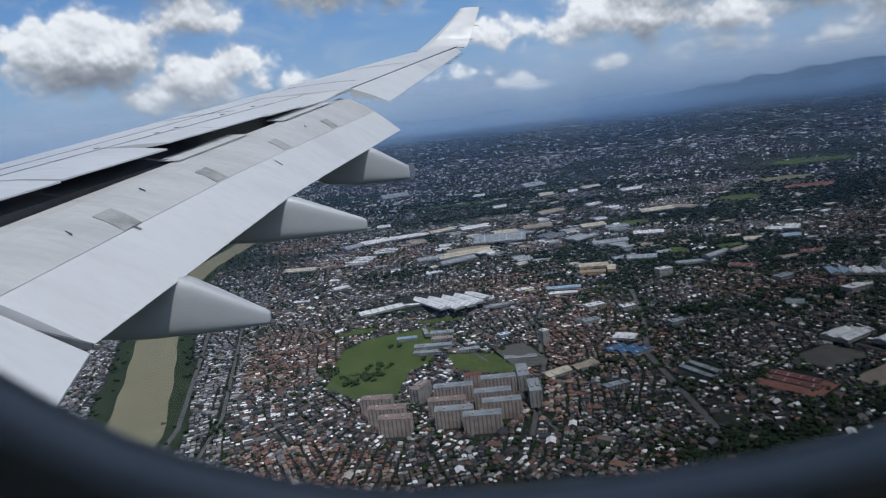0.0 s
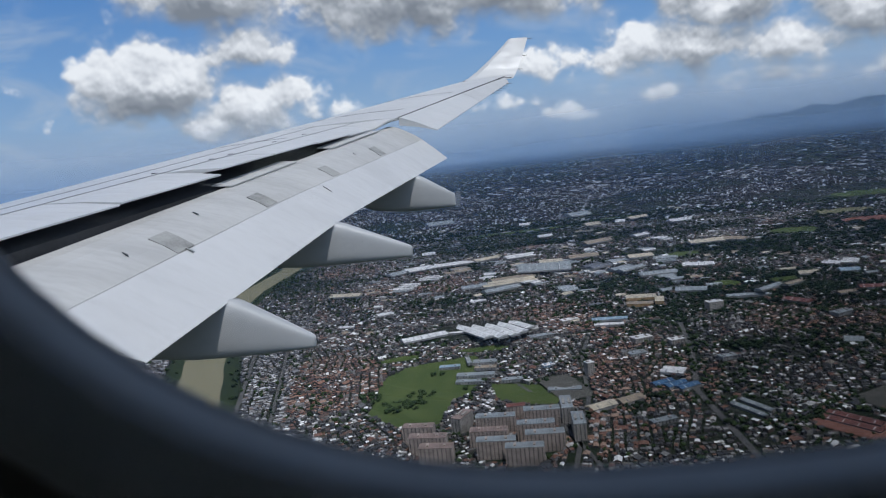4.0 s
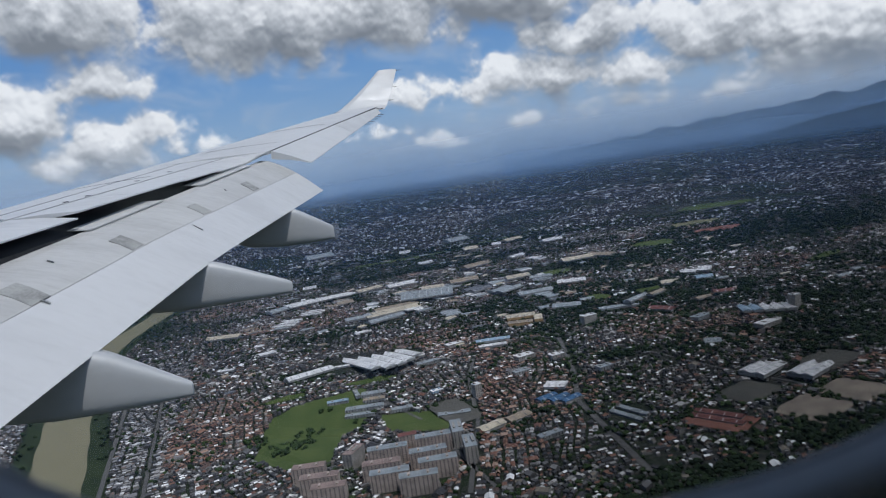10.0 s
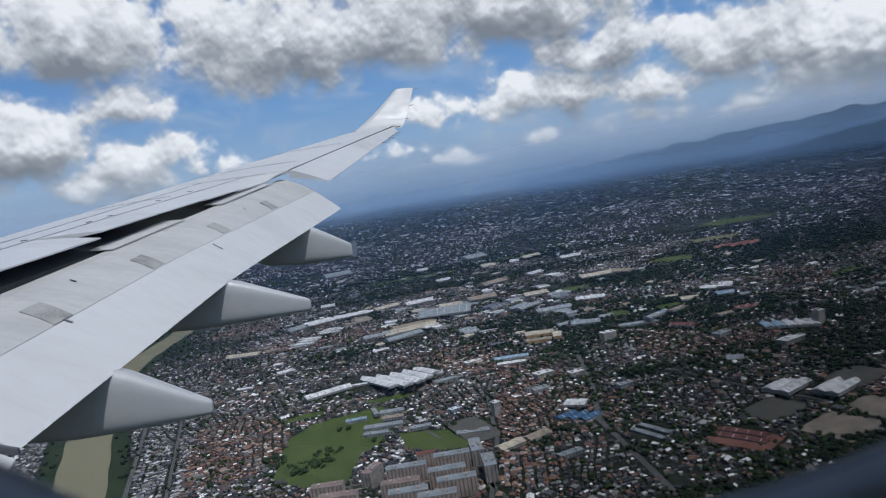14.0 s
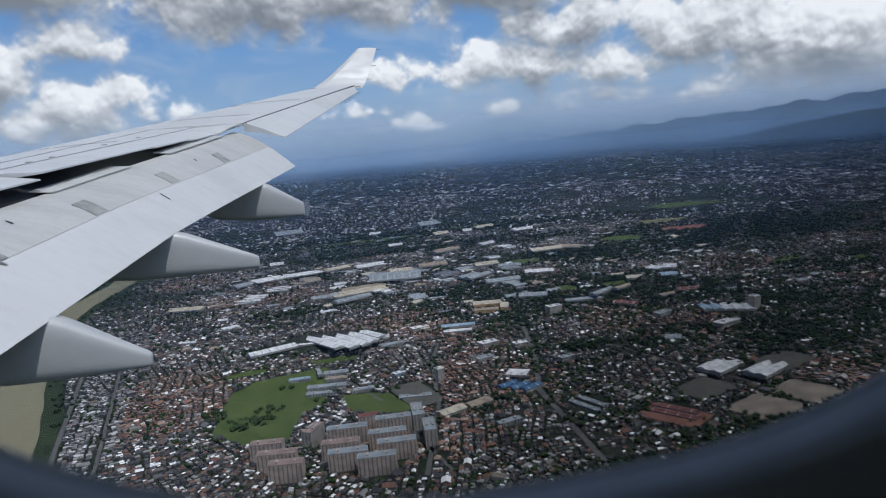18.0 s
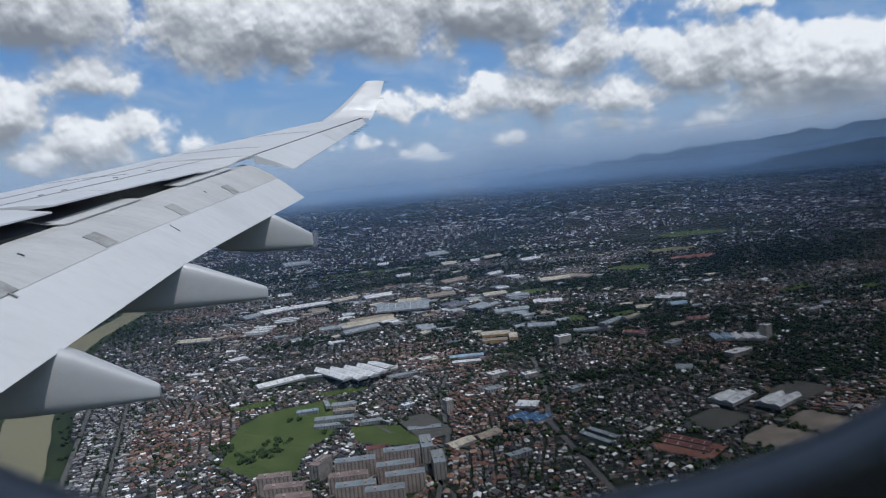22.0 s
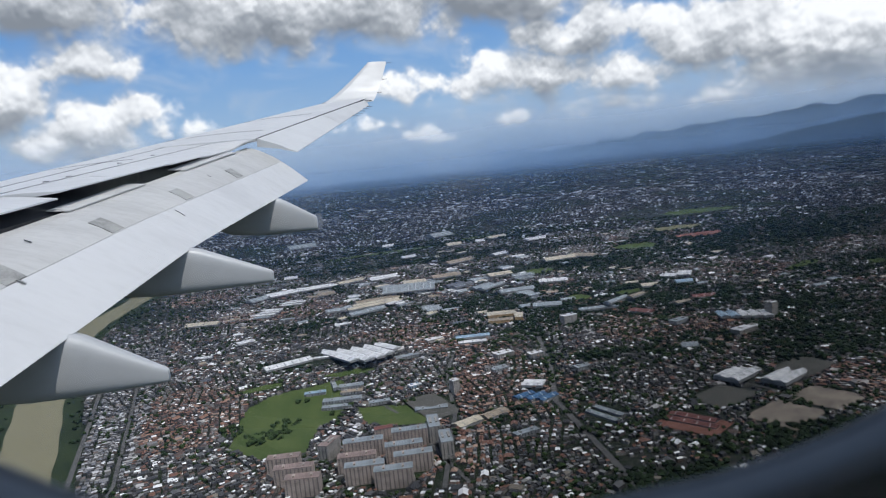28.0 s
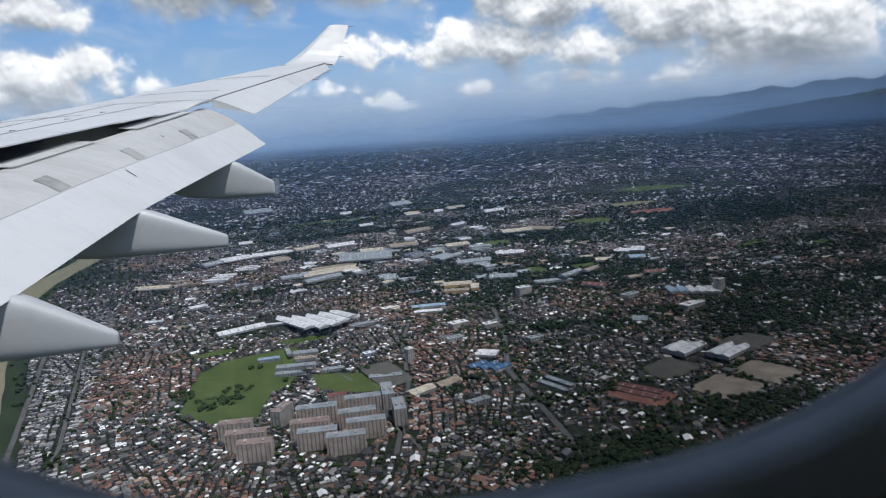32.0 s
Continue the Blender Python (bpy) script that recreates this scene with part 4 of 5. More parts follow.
# ---- haze: thin upright sheets over the plain, aerial light painted as their tint ----


def haze_material(name, dens, top, alb, blue, foot, full):
    """Painted haze that thickens from nothing at the sheet's foot and thins out again towards its top; heights in tens
    of degrees.
    """
    m = Nodes(name)
    uv = m.add("ShaderNodeUVMap").outputs[0]
    sep = m.add("ShaderNodeSeparateXYZ", {0: uv})
    n = m.noise(uv, 0.8, 4, 0.5)
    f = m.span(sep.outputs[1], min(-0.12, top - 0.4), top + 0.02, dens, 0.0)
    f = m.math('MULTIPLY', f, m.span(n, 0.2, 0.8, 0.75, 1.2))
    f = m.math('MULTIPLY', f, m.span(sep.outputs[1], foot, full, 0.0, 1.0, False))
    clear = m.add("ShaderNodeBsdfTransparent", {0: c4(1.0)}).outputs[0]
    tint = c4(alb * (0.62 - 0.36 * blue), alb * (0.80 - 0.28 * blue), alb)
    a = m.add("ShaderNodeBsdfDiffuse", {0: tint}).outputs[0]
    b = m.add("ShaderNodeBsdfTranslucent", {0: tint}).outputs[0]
    tinted = m.add("ShaderNodeMixShader", {0: 0.15 + 0.3 * blue, 1: a, 2: b}).outputs[0]
    s = m.add("ShaderNodeMixShader", {0: f, 1: clear, 2: tinted}).outputs[0]
    m.tree.links.new(s, m.out.inputs[0])
    return m.mat


def curtain(name, r, z0, el1, az0, az1, mat, na=70, ne=14):
    """A curved upright sheet whose UVs are degrees / 10."""
    verts, faces = [], []
    el0 = math.degrees(math.atan2(z0, r))
    me = bpy.data.meshes.new(name)
    for i in range(na):
        a = radians(az0 + (az1 - az0) * i / (na - 1))
        for j in range(ne):
            e = radians(el0 + (el1 - el0) * j / (ne - 1))
            verts.append((r * math.sin(a), r * math.cos(a), r * math.tan(e)))
    for i in range(na - 1):
        for j in range(ne - 1):
            faces.append((i * ne + j, (i + 1) * ne + j, (i + 1) * ne + j + 1, i * ne + j + 1))
    me.from_pydata(verts, [], faces)
    uvl = me.uv_layers.new(name="UVMap")
    for lp in me.loops:
        i, j = divmod(lp.vertex_index, ne)
        uvl.data[lp.index].uv = ((az0 + (az1 - az0) * i / (na - 1)) / 10, (el0 + (el1 - el0) * j / (ne - 1)) / 10)
    me.materials.append(mat)
    me.polygons.foreach_set("use_smooth", [True] * len(me.polygons))
    return new(name, me)


# the tint goes from deep blue to pale with distance, as air light would
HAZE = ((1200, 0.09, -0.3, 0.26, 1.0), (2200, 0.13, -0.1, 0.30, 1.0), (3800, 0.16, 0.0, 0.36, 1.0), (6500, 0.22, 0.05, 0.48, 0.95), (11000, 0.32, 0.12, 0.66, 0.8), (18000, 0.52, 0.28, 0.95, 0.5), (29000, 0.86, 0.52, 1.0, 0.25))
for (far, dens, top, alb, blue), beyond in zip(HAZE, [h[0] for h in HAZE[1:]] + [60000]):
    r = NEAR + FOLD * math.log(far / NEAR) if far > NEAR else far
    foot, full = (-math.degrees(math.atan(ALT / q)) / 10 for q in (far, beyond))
    hz = curtain("haze_layer", r, -ALT * r / far - 3, max(0.4, top * 10), -60, 76, haze_material("haze_tint", dens, top, alb, blue, foot, full))
    tagged(hz, "thin bluish sheet painted as haze over the plain", "haze", kind="structure")

# ---- sky with cumulus, far behind everything ----


# centre azimuth and elevation, half width and half height of each cloud, in tens of degrees
CLOUDS = ((-0.15, 1.30, 1.25, 0.62), (0.85, 1.36, 1.05, 0.62), (1.85, 1.34, 1.25, 0.58), (-1.60, 1.45, 0.85, 0.50), (-1.40, 1.00, 0.60, 0.32), (-1.45, 0.50, 0.70, 0.32), (-2.10, 0.75, 0.70, 0.45), (-0.66, 0.47, 0.20, 0.11),
          (-0.90, 0.45, 0.13, 0.08), (1.11, 0.62, 0.36, 0.22), (2.05, 0.62, 0.82, 0.33), (2.45, 0.92, 0.75, 0.36), (2.90, 0.58, 0.75, 0.28), (3.45, 0.74, 0.85, 0.42), (4.30, 0.50, 0.95, 0.50), (3.75, 1.12, 0.50, 0.17),
          (0.76, 0.36, 0.18, 0.06), (1.12, 0.27, 0.19, 0.08), (1.34, 0.26, 0.14, 0.06), (1.46, 0.40, 0.15, 0.07), (1.77, 0.32, 0.13, 0.05), (1.92, 0.35, 0.11, 0.06), (2.42, 0.27, 0.30, 0.11), (2.75, 0.33, 0.42, 0.12), (3.50, 0.32, 0.55, 0.13),
          (0.20, 0.42, 0.35, 0.10), (0.2, 2.2, 3.0, 0.5), (3.6, 1.95, 1.2, 0.45), (4.9, 1.4, 0.9, 0.5))


def cloud_group():
    """Cloud thickness over azimuth and elevation: heaps with flat bases, ragged by noise of several sizes."""
    grp = bpy.data.node_groups.new("cloud_density", "ShaderNodeTree")
    grp.interface.new_socket("Vector", in_out='INPUT', socket_type='NodeSocketVector')
    grp.interface.new_socket("Density", in_out='OUTPUT', socket_type='NodeSocketFloat')
    g = Nodes("", grp)
    gi, go = grp.nodes.new("NodeGroupInput"), grp.nodes.new("NodeGroupOutput")
    uv = gi.outputs[0]

    def shaken(vec, scale, amount, detail):
        w = g.add("ShaderNodeTexNoise", {"Vector": vec, "Scale": scale, "Detail": detail, "Roughness": 0.5}).outputs[1]
        w = g.add("ShaderNodeVectorMath", {0: w, 1: (0.5, 0.5, 0.5)}, operation='SUBTRACT').outputs[0]
        w = g.add("ShaderNodeVectorMath", {0: w, 3: amount}, operation='SCALE').outputs[0]
        return g.add("ShaderNodeVectorMath", {0: vec, 1: w}, operation='ADD').outputs[0]

    p = shaken(uv, 1.9, 0.26, 2.0)
    dens = None
    for a, e, rx, ry in CLOUDS:
        q = g.add("ShaderNodeVectorMath", {0: p, 1: (a, e, 0)}, operation='SUBTRACT').outputs[0]
        q = g.add("ShaderNodeVectorMath", {0: q, 1: (1 / rx, 1 / ry, 0)}, operation='MULTIPLY').outputs[0]
        sp = g.add("ShaderNodeSeparateXYZ", {0: q})
        up = g.math('MAXIMUM', sp.outputs[1], g.math('MULTIPLY', sp.outputs[1], -1.5))
        d = g.math('SQRT', g.math('ADD', g.math('MULTIPLY', sp.outputs[0], sp.outputs[0]), g.math('MULTIPLY', up, up)))
        d = g.math('MULTIPLY', g.math('SUBTRACT', 1.0, d), 0.12 + 0.80 * min(1.7, ry / 0.3))
        dens = d if dens is None else g.math('MAXIMUM', dens, d)
    dens = g.math('MAXIMUM', dens, -0.9)
    dens = g.math('ADD', g.math('MULTIPLY', dens, 0.62), g.math('MULTIPLY', g.math('SUBTRACT', g.noise(p, 2.4, 3, 0.5), 0.5), 0.75))
    q = shaken(uv, 7.0, 0.07, 3.0)
    for sc, amp in ((3.0, 0.42), (6.5, 0.24), (14.0, 0.10), (30.0, 0.035)):
        vo = g.add("ShaderNodeTexVoronoi", {"Vector": q, "Scale": sc})
        vo.feature = 'SMOOTH_F1'
        vo.inputs["Smoothness"].default_value = 0.5
        dens = g.math('ADD', dens, g.math('MULTIPLY', g.math('SUBTRACT', 0.45, vo.outputs["Distance"]), amp))
    dens = g.math('ADD', dens, g.math('MULTIPLY', g.math('SUBTRACT', g.noise(uv, 9.0, 7, 0.55), 0.5), 0.30))
    grp.links.new(dens, go.inputs[0])
    return grp


def sky_material():
    m = Nodes("cloudy_sky")
    grp = cloud_group()
    uv = m.add("ShaderNodeUVMap").outputs[0]
    el = m.add("ShaderNodeSeparateXYZ", {0: uv}).outputs[1]

    def density(offset):
        v = m.add("ShaderNodeVectorMath", {0: uv, 1: (*offset, 0)}, operation='ADD').outputs[0]
        n = m.add("ShaderNodeGroup")
        n.node_tree = grp
        m.put(n.inputs[0], v)
        return n.outputs[0]

    d0, d1, d2 = density((0, 0)), density((0.010, 0.030)), density((0.03, 0.17))
    blue = m.ramp(m.math('MULTIPLY', el, 0.5), ((0.0, (0.25, 0.33, 0.44)), (0.06, (0.34, 0.42, 0.53)), (0.14, (0.36, 0.46, 0.60)), (0.26, (0.29, 0.44, 0.64)), (0.45, (0.20, 0.37, 0.64)), (0.8, (0.09, 0.24, 0.55))))
    wisp = m.noise(m.add("ShaderNodeVectorMath", {0: uv, 1: (0.8, 1.7, 1.0)}, operation='MULTIPLY').outputs[0], 1.8, 7, 0.6, 0.6)
    blue = m.mix(m.span(wisp, 0.45, 0.75, 0.0, 0.55), blue, c4(0.50, 0.57, 0.66))
    fine = m.math('SUBTRACT', d0, d1)
    broad = m.math('SUBTRACT', d0, d2)
    soft = m.span(broad, -0.15, 0.25, 0.42, 0.16)
    cover = m.add("ShaderNodeMapRange", {0: d0, 1: -0.08, 2: soft, 3: 0.0, 4: 1.0}, interpolation_type='SMOOTHSTEP').outputs[0]
    lit = m.math('ADD', m.math('MULTIPLY', fine, 1.3), m.math('MULTIPLY', broad, 0.85))
    lit = m.math('ADD', lit, m.span(d0, 0.0, 0.75, 0.62, 0.30), True)
    cloud = m.ramp(lit, ((0.0, (0.24, 0.265, 0.30)), (0.28, (0.37, 0.395, 0.43)), (0.5, (0.56, 0.58, 0.61)), (0.7, (0.80, 0.81, 0.83)), (0.9, (0.98, 0.98, 0.98))))
    cloud = m.mix(m.span(el, 0.0, 0.62, 0.62, 0.0), cloud, c4(0.42, 0.50, 0.60))
    col = m.mix(cover, blue, cloud)
    em = m.add("ShaderNodeEmission", {0: col, 1: 1.0}).outputs[0]
    m.tree.links.new(em, m.out.inputs[0])
    return m.mat


backdrop = curtain("backdrop_sky", 4860, -420, 30.0, -75, 88, sky_material(), 90, 30)
tagged(backdrop, "blue sky with white and grey cumulus clouds", "sky", kind="structure")

# ---- the wing ----


def ln(y, y0, v0, k):
    return v0 + k * (y - y0)


def x_le(y):
    return ln(y, 17.8, -4.6, 0.64)


def z_le(y):
    return ln(y, 17.74, 1.28, 0.222)


def x_hinge(y):
    return ln(y, 17.6, -2.1, 0.47)


def z_hinge(y):
    return ln(y, 14.14, 0.75, 0.172)


def x_ailh(y):
    return ln(y, 17.8, -0.9, 0.47)


def z_ailh(y):
    return ln(y, 17.6, 1.37, 0.225)


def x_ailte(y):
    return ln(y, 17.8, 0.12, 0.37)


def z_ailte(y):
    return ln(y, 18.0, 1.04, 0.250)


def x_spte(y):
    return ln(y, 17.6, -1.28, 0.43)


def z_spte(y):
    return ln(y, 15.96, 0.96, 0.160)


def x_fle(y):
    return ln(y, 17.6, -1.15, 0.43)


def z_fle(y):
    return ln(y, 15.88, 0.83, 0.200)


def x_fte(y):
    return ln(y, 17.6, 0.27, 0.36)


def z_fte(y):
    return ln(y, 12.14, -0.71, 0.172 if y > 12.14 else 0.240)


wing = holder("aircraft_wing", (-2, 12, 0), "white airliner wing with flaps lowered and an upturned winglet", "wing")
wing.matrix_world = CRAFT


def section(y, xr, zr, thick, heel=0.75):
    """One streamwise ring of the fixed wing, from its rear edge over the top to the nose and back below."""
    xl, zl = x_le(y), z_le(y)
    c = xr - xl
    top = []
    for u in (1.0, 0.8, 0.6, 0.4, 0.22, 0.1, 0.03, 0.0):
        z = zl + (zr - zl) * u + 0.022 * c * math.sin(math.pi * min(1, u)) * 0.6
        z -= 0.10 * (1 - u) ** 14
        top.append((xl + c * u, y, z))
    low = []
    for u in (0.02, 0.12, 0.35, 0.65, 0.9, 1.0):
        z = zl + (zr - zl) * u - thick * (0.25 + 0.75 * math.sin(math.pi * min(0.98, u + 0.12) * 0.55)) * (1.0 if u < 0.9 else heel)
        low.append((xl + c * u, y, z))
    return top + low


inner = [0.6 + (18.0 - 0.6) * i / 16 for i in range(17)]
v, f = loft([section(y, x_hinge(y), z_hinge(y), 0.95 - 0.03 * y) for y in inner])
part("wing_box", mesh_of("wing_box", v, f, [M["wing_white"]]), wing, "white painted fixed wing skin")
outer = [18.0 + 8.35 * i / 8 for i in range(9)]
v, f = loft([section(y, x_ailh(y), z_ailh(y), 0.95 - 0.03 * y, 0.2) for y in outer])
part("outer_wing_box", mesh_of("outer_wing_box", v, f, [M["wing_white"]]), wing, "white painted outer wing skin")

# shroud ahead of the flap end, running into the aileron line
v, f = loft([[(x_hinge(y), y, z_hinge(y)), (xt, y, zt), (xt, y, zt - 0.04), (x_hinge(y), y, z_hinge(y) - 0.2)]
             for y, xt, zt in ((17.44, x_spte(17.44), z_spte(17.44)), (17.75, x_ailh(17.75) - 0.12, z_ailh(17.75) - 0.03), (18.07, x_ailh(18.07), z_ailh(18.07)))])
part("shroud", mesh_of("shroud", v, f, [M["wing_white"]]), wing)
# pale slot panels seen in the gap
for a, b in ((12.0, 13.9), (15.2, 17.3)):
    secs = []
    for k in range(4):
        y = a + (b - a) * k / 3
        x0, z0 = x_fle(y), z_fle(y)
        secs.append([(x0 + 0.05, y, z0 + 0.012), (x0 - 0.30, y, z0 + 0.045), (x0 - 0.30, y, z0 + 0.030), (x0 + 0.05, y, z0 - 0.004)])
    part("slot_panel", mesh_of("slot_panel", *loft(secs), [M["wing_grey"]]), wing, "pale grey slot panel")

# dark cove behind the rear spar, the recess's shade put into its colour
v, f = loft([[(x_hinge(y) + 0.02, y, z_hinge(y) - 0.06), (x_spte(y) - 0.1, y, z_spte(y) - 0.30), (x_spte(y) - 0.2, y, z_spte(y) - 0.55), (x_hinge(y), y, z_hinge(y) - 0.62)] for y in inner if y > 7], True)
part("flap_cove", mesh_of("flap_cove", v, f, [M["cove"]]), wing, "flap recess coloured black for its shade")

# spoilers: separate panels, the outer ones a little raised
edges = [7.5, 10.0, 12.05, 13.5, 15.0, 16.3, 17.42]
for i, (a, b) in enumerate(zip(edges[:-1], edges[1:])):
    lift = (-0.07, -0.05, 0.05, 0.05, 0.03, 0.0)[i]
    secs = []
    for y in (a + 0.02, (a + b) / 2, b - 0.02):
        xh, zh, xt, zt = x_hinge(y) + 0.015, z_hinge(y) - 0.004, x_spte(y), z_spte(y) + lift
        secs.append([(xh, y, zh), ((xh + xt) / 2, y, (zh + zt) / 2 + 0.02), (xt, y, zt), (xt, y, zt - 0.025), ((xh + xt) / 2, y, (zh + zt) / 2 - 0.07), (xh, y, zh - 0.1)])
    v, f = loft(secs)
    part("spoiler", mesh_of("spoiler", v, f, [M["wing_white"]]), wing)


def flap_ring(y, part_of):
    """Cross-section of the lowered flap, front (0) or rear (1) skin."""
    x0, z0, x1, z1 = x_fle(y), z_fle(y), x_fte(y), z_fte(y)
    c = x1 - x0

    def up(u):
        return (x0 + c * u, y, z0 + (z1 - z0) * u + 0.10 * c * math.sin(math.pi * u) * (1 - 0.35 * u))

    def dn(u):
        return (x0 + c * u, y, z0 + (z1 - z0) * u - 0.20 * c * (1 - u) ** 0.8 - 0.012)

    if part_of == 0:
        nose = [(x0 - 0.30 * c, y, z0 - 0.14 * c), (x0 - 0.36 * c, y, z0 - 0.24 * c), (x0 - 0.3 * c, y, z0 - 0.32 * c)]
        return [up(0.55), up(0.42), up(0.2), up(0.08), (x0 - 0.06 * c, y, z0 - 0.01 * c), (x0 - 0.18 * c, y, z0 - 0.06 * c)] + nose + [dn(0.0), dn(0.3), dn(0.55)]
    return [up(1.0), up(0.9), up(0.8), up(0.67), up(0.555)] + [dn(0.555), dn(0.67), dn(0.8), dn(0.99)]


ys = [7.45 + (18.05 - 7.45) * i / 14 for i in range(15)]
flap = part("outboard_flap", mesh_of("outboard_flap", *loft([flap_ring(y, 1) for y in ys]), [M["wing_white"]]), wing, "white rear panel of the lowered flap")
part("flap_nose", mesh_of("flap_nose", *loft([flap_ring(y, 0) for y in ys]), [M["flap_front"]]), flap, "weathered grey front panel of the flap")


def flap_point(y, u, lift=0.0):
    x0, z0, x1, z1 = x_fle(y), z_fle(y), x_fte(y), z_fte(y)
    c = x1 - x0
    return Vector((x0 + c * u, y, z0 + (z1 - z0) * u + 0.10 * c * math.sin(math.pi * u) * (1 - 0.35 * u) + lift))


# grey access plates over the flap tracks
for y, ln_, wd in ((15.9, 0.20, 0.26), (13.8, 0.21, 0.27), (11.65, 0.22, 0.28), (9.6, 0.24, 0.32)):
    secs = []
    for k in range(7):
        du = k / 6 - 0.5
        p, q = (flap_point(y + dy * wd - du * 0.12, 0.43 + du * ln_, 0.010) for dy in (-0.5, 0.5))
        dn_ = Vector((0, 0, 0.03))
        secs.append([p, q, q - dn_, p - dn_])
    part("access_plate", mesh_of("access_plate", *loft(secs), [M["plate"]]), flap, "grey metal access plate")
    if y > 10:
        continue
    a, b = flap_point(y - 0.05, 0.545, 0.006), flap_point(y - 0.06, 0.60, 0.006)
    vs = [a + Vector((0, 0.03, 0)), b + Vector((0, 0.03, 0)), b - Vector((0, 0.03, 0)), a - Vector((0, 0.03, 0))]
    vs += [p + Vector((0, 0, 0.015)) for p in vs]
    part("hinge_fitting", mesh_of("hinge_fitting", vs, [(0, 1, 2, 3), (4, 7, 6, 5), (0, 4, 5, 1), (1, 5, 6, 2), (2, 6, 7, 3), (3, 7, 4, 0)], [M["steel"]]), flap, "bare metal hinge fitting")

# inboard flap beyond the gap
ys_in = [1.2 + (7.38 - 1.2) * i / 4 for i in range(5)]


def inner_ring(y):
    x0, z0, x1, z1 = x_fle(7.4) - 0.1 * (7.4 - y), z_fle(y), x_fte(7.4) + 0.05 * (7.4 - y), z_fte(y) - 0.05
    return [(x1, y, z1), ((x0 + x1) / 2, y, (z0 + z1) / 2 + 0.16), (x0, y, z0), (x0 - 0.5, y, z0 - 0.3), (x0, y, z0 - 0.6), (x1, y, z1 - 0.02)]


part("inboard_flap", mesh_of("inboard_flap", *loft([inner_ring(y) for y in ys_in]), [M["wing_white"]]), wing, "white inboard flap")

# aileron in two panels
for a, b in ((18.09, 22.1), (22.13, 26.0)):
    secs = []
    for k in range(5):
        y = a + (b - a) * k / 4
        xh, zh, xt, zt = x_ailh(y) + 0.02, z_ailh(y), x_ailte(y), z_ailte(y)
        secs.append([(xh, y, zh), ((xh * 0.5 + xt * 0.5), y, (zh + zt) / 2 + 0.02), (xt, y, zt), (xt, y, zt - 0.015), ((xh + xt) / 2, y, (zh + zt) / 2 - 0.09), (xh, y, zh - 0.22)])
    v, f = loft(secs)
    part("aileron", mesh_of("aileron", v, f, [M["wing_white"]]), wing, "white aileron panel")
v, f = loft([[(x_ailh(y) + 0.012, y, z_ailh(y) + 0.005), (x_ailh(y) + 0.05, y, z_ailh(y) + 0.005), (x_ailh(y) + 0.05, y, z_ailh(y) - 0.05), (x_ailh(y) + 0.012, y, z_ailh(y) - 0.05)] for y in (18.1, 20, 22, 24, 26)])
part("aileron_gap", mesh_of("aileron_gap", v, f, [M["seam"]]), wing, "dark aileron hinge gap")
# sealed seam along the rear spar and ahead of it
for dx, w in ((-0.02, 0.012), (-1.05, 0.018)):
    secs = []
    for y in inner[5:]:
        t = (x_hinge(y) + dx - x_le(y)) / (x_hinge(y) - x_le(y))
        c = x_hinge(y) - x_le(y)
        z = z_le(y) + (z_hinge(y) - z_le(y)) * t + 0.0132 * c * math.sin(math.pi * t) + 0.006
        secs.append([(x_hinge(y) + dx, y, z), (x_hinge(y) + dx + w, y, z), (x_hinge(y) + dx + w, y, z - 0.02), (x_hinge(y) + dx, y, z - 0.02)])
    part("panel_seam", mesh_of("panel_seam", *loft(secs), [M["seam"]]), wing, "thin dark panel seam")
for y in (16.0, 19.5, 22.5):
    xr, zr = (x_hinge(y), z_hinge(y)) if y < 18 else (x_ailh(y), z_ailh(y))
    c = xr - x_le(y)
    secs = []
    for t in (0.12, 0.35, 0.6, 0.85):
        z = z_le(y) + (zr - z_le(y)) * t + 0.0132 * c * math.sin(math.pi * t) + 0.008 - 0.10 * (1 - t) ** 14
        x = x_le(y) + c * t
        secs.append([(x, y, z), (x, y + 0.008, z), (x, y + 0.008, z - 0.02), (x, y, z - 0.02)])
    part("panel_seam", mesh_of("panel_seam", *loft(secs), [M["seam"]]), wing)

# winglet: a swept, canted blade
secs = []
for k in range(7):
    u = k / 6
    e = u ** 1.25
    xa, xb = 1.35 + (3.44 - 1.35) * u, 3.36 + (4.18 - 3.36) * u
    yy = 26.3 + 1.05 * u ** 0.9
    zz = 3.2 + 1.64 * e
    t = 0.12 * (1 - 0.6 * u)
    secs.append([(xb, yy, zz), (xa + (xb - xa) * 0.5, yy - t * 0.5, zz + t * 0.3), (xa + (xb - xa) * 0.15, yy - t * 0.5, zz + t * 0.3), (xa, yy, zz), (xa + (xb - xa) * 0.15, yy + t * 0.5, zz - t * 0.3), (xa + (xb - xa) * 0.5, yy + t * 0.5, zz - t * 0.3)])
winglet = part("winglet", mesh_of("winglet", *loft(secs), [M["wing_white"]]), wing, "white upturned winglet")
v, f = loft([[(1.45, 26.28, 3.26), (3.3, 26.32, 3.26), (3.3, 26.32, 3.23), (1.45, 26.28, 3.23)], [(1.5, 26.30, 3.26), (3.32, 26.34, 3.26), (3.32, 26.34, 3.23), (1.5, 26.30, 3.23)]])
part("winglet_seam", mesh_of("winglet_seam", v, f, [M["seam"]]), winglet)

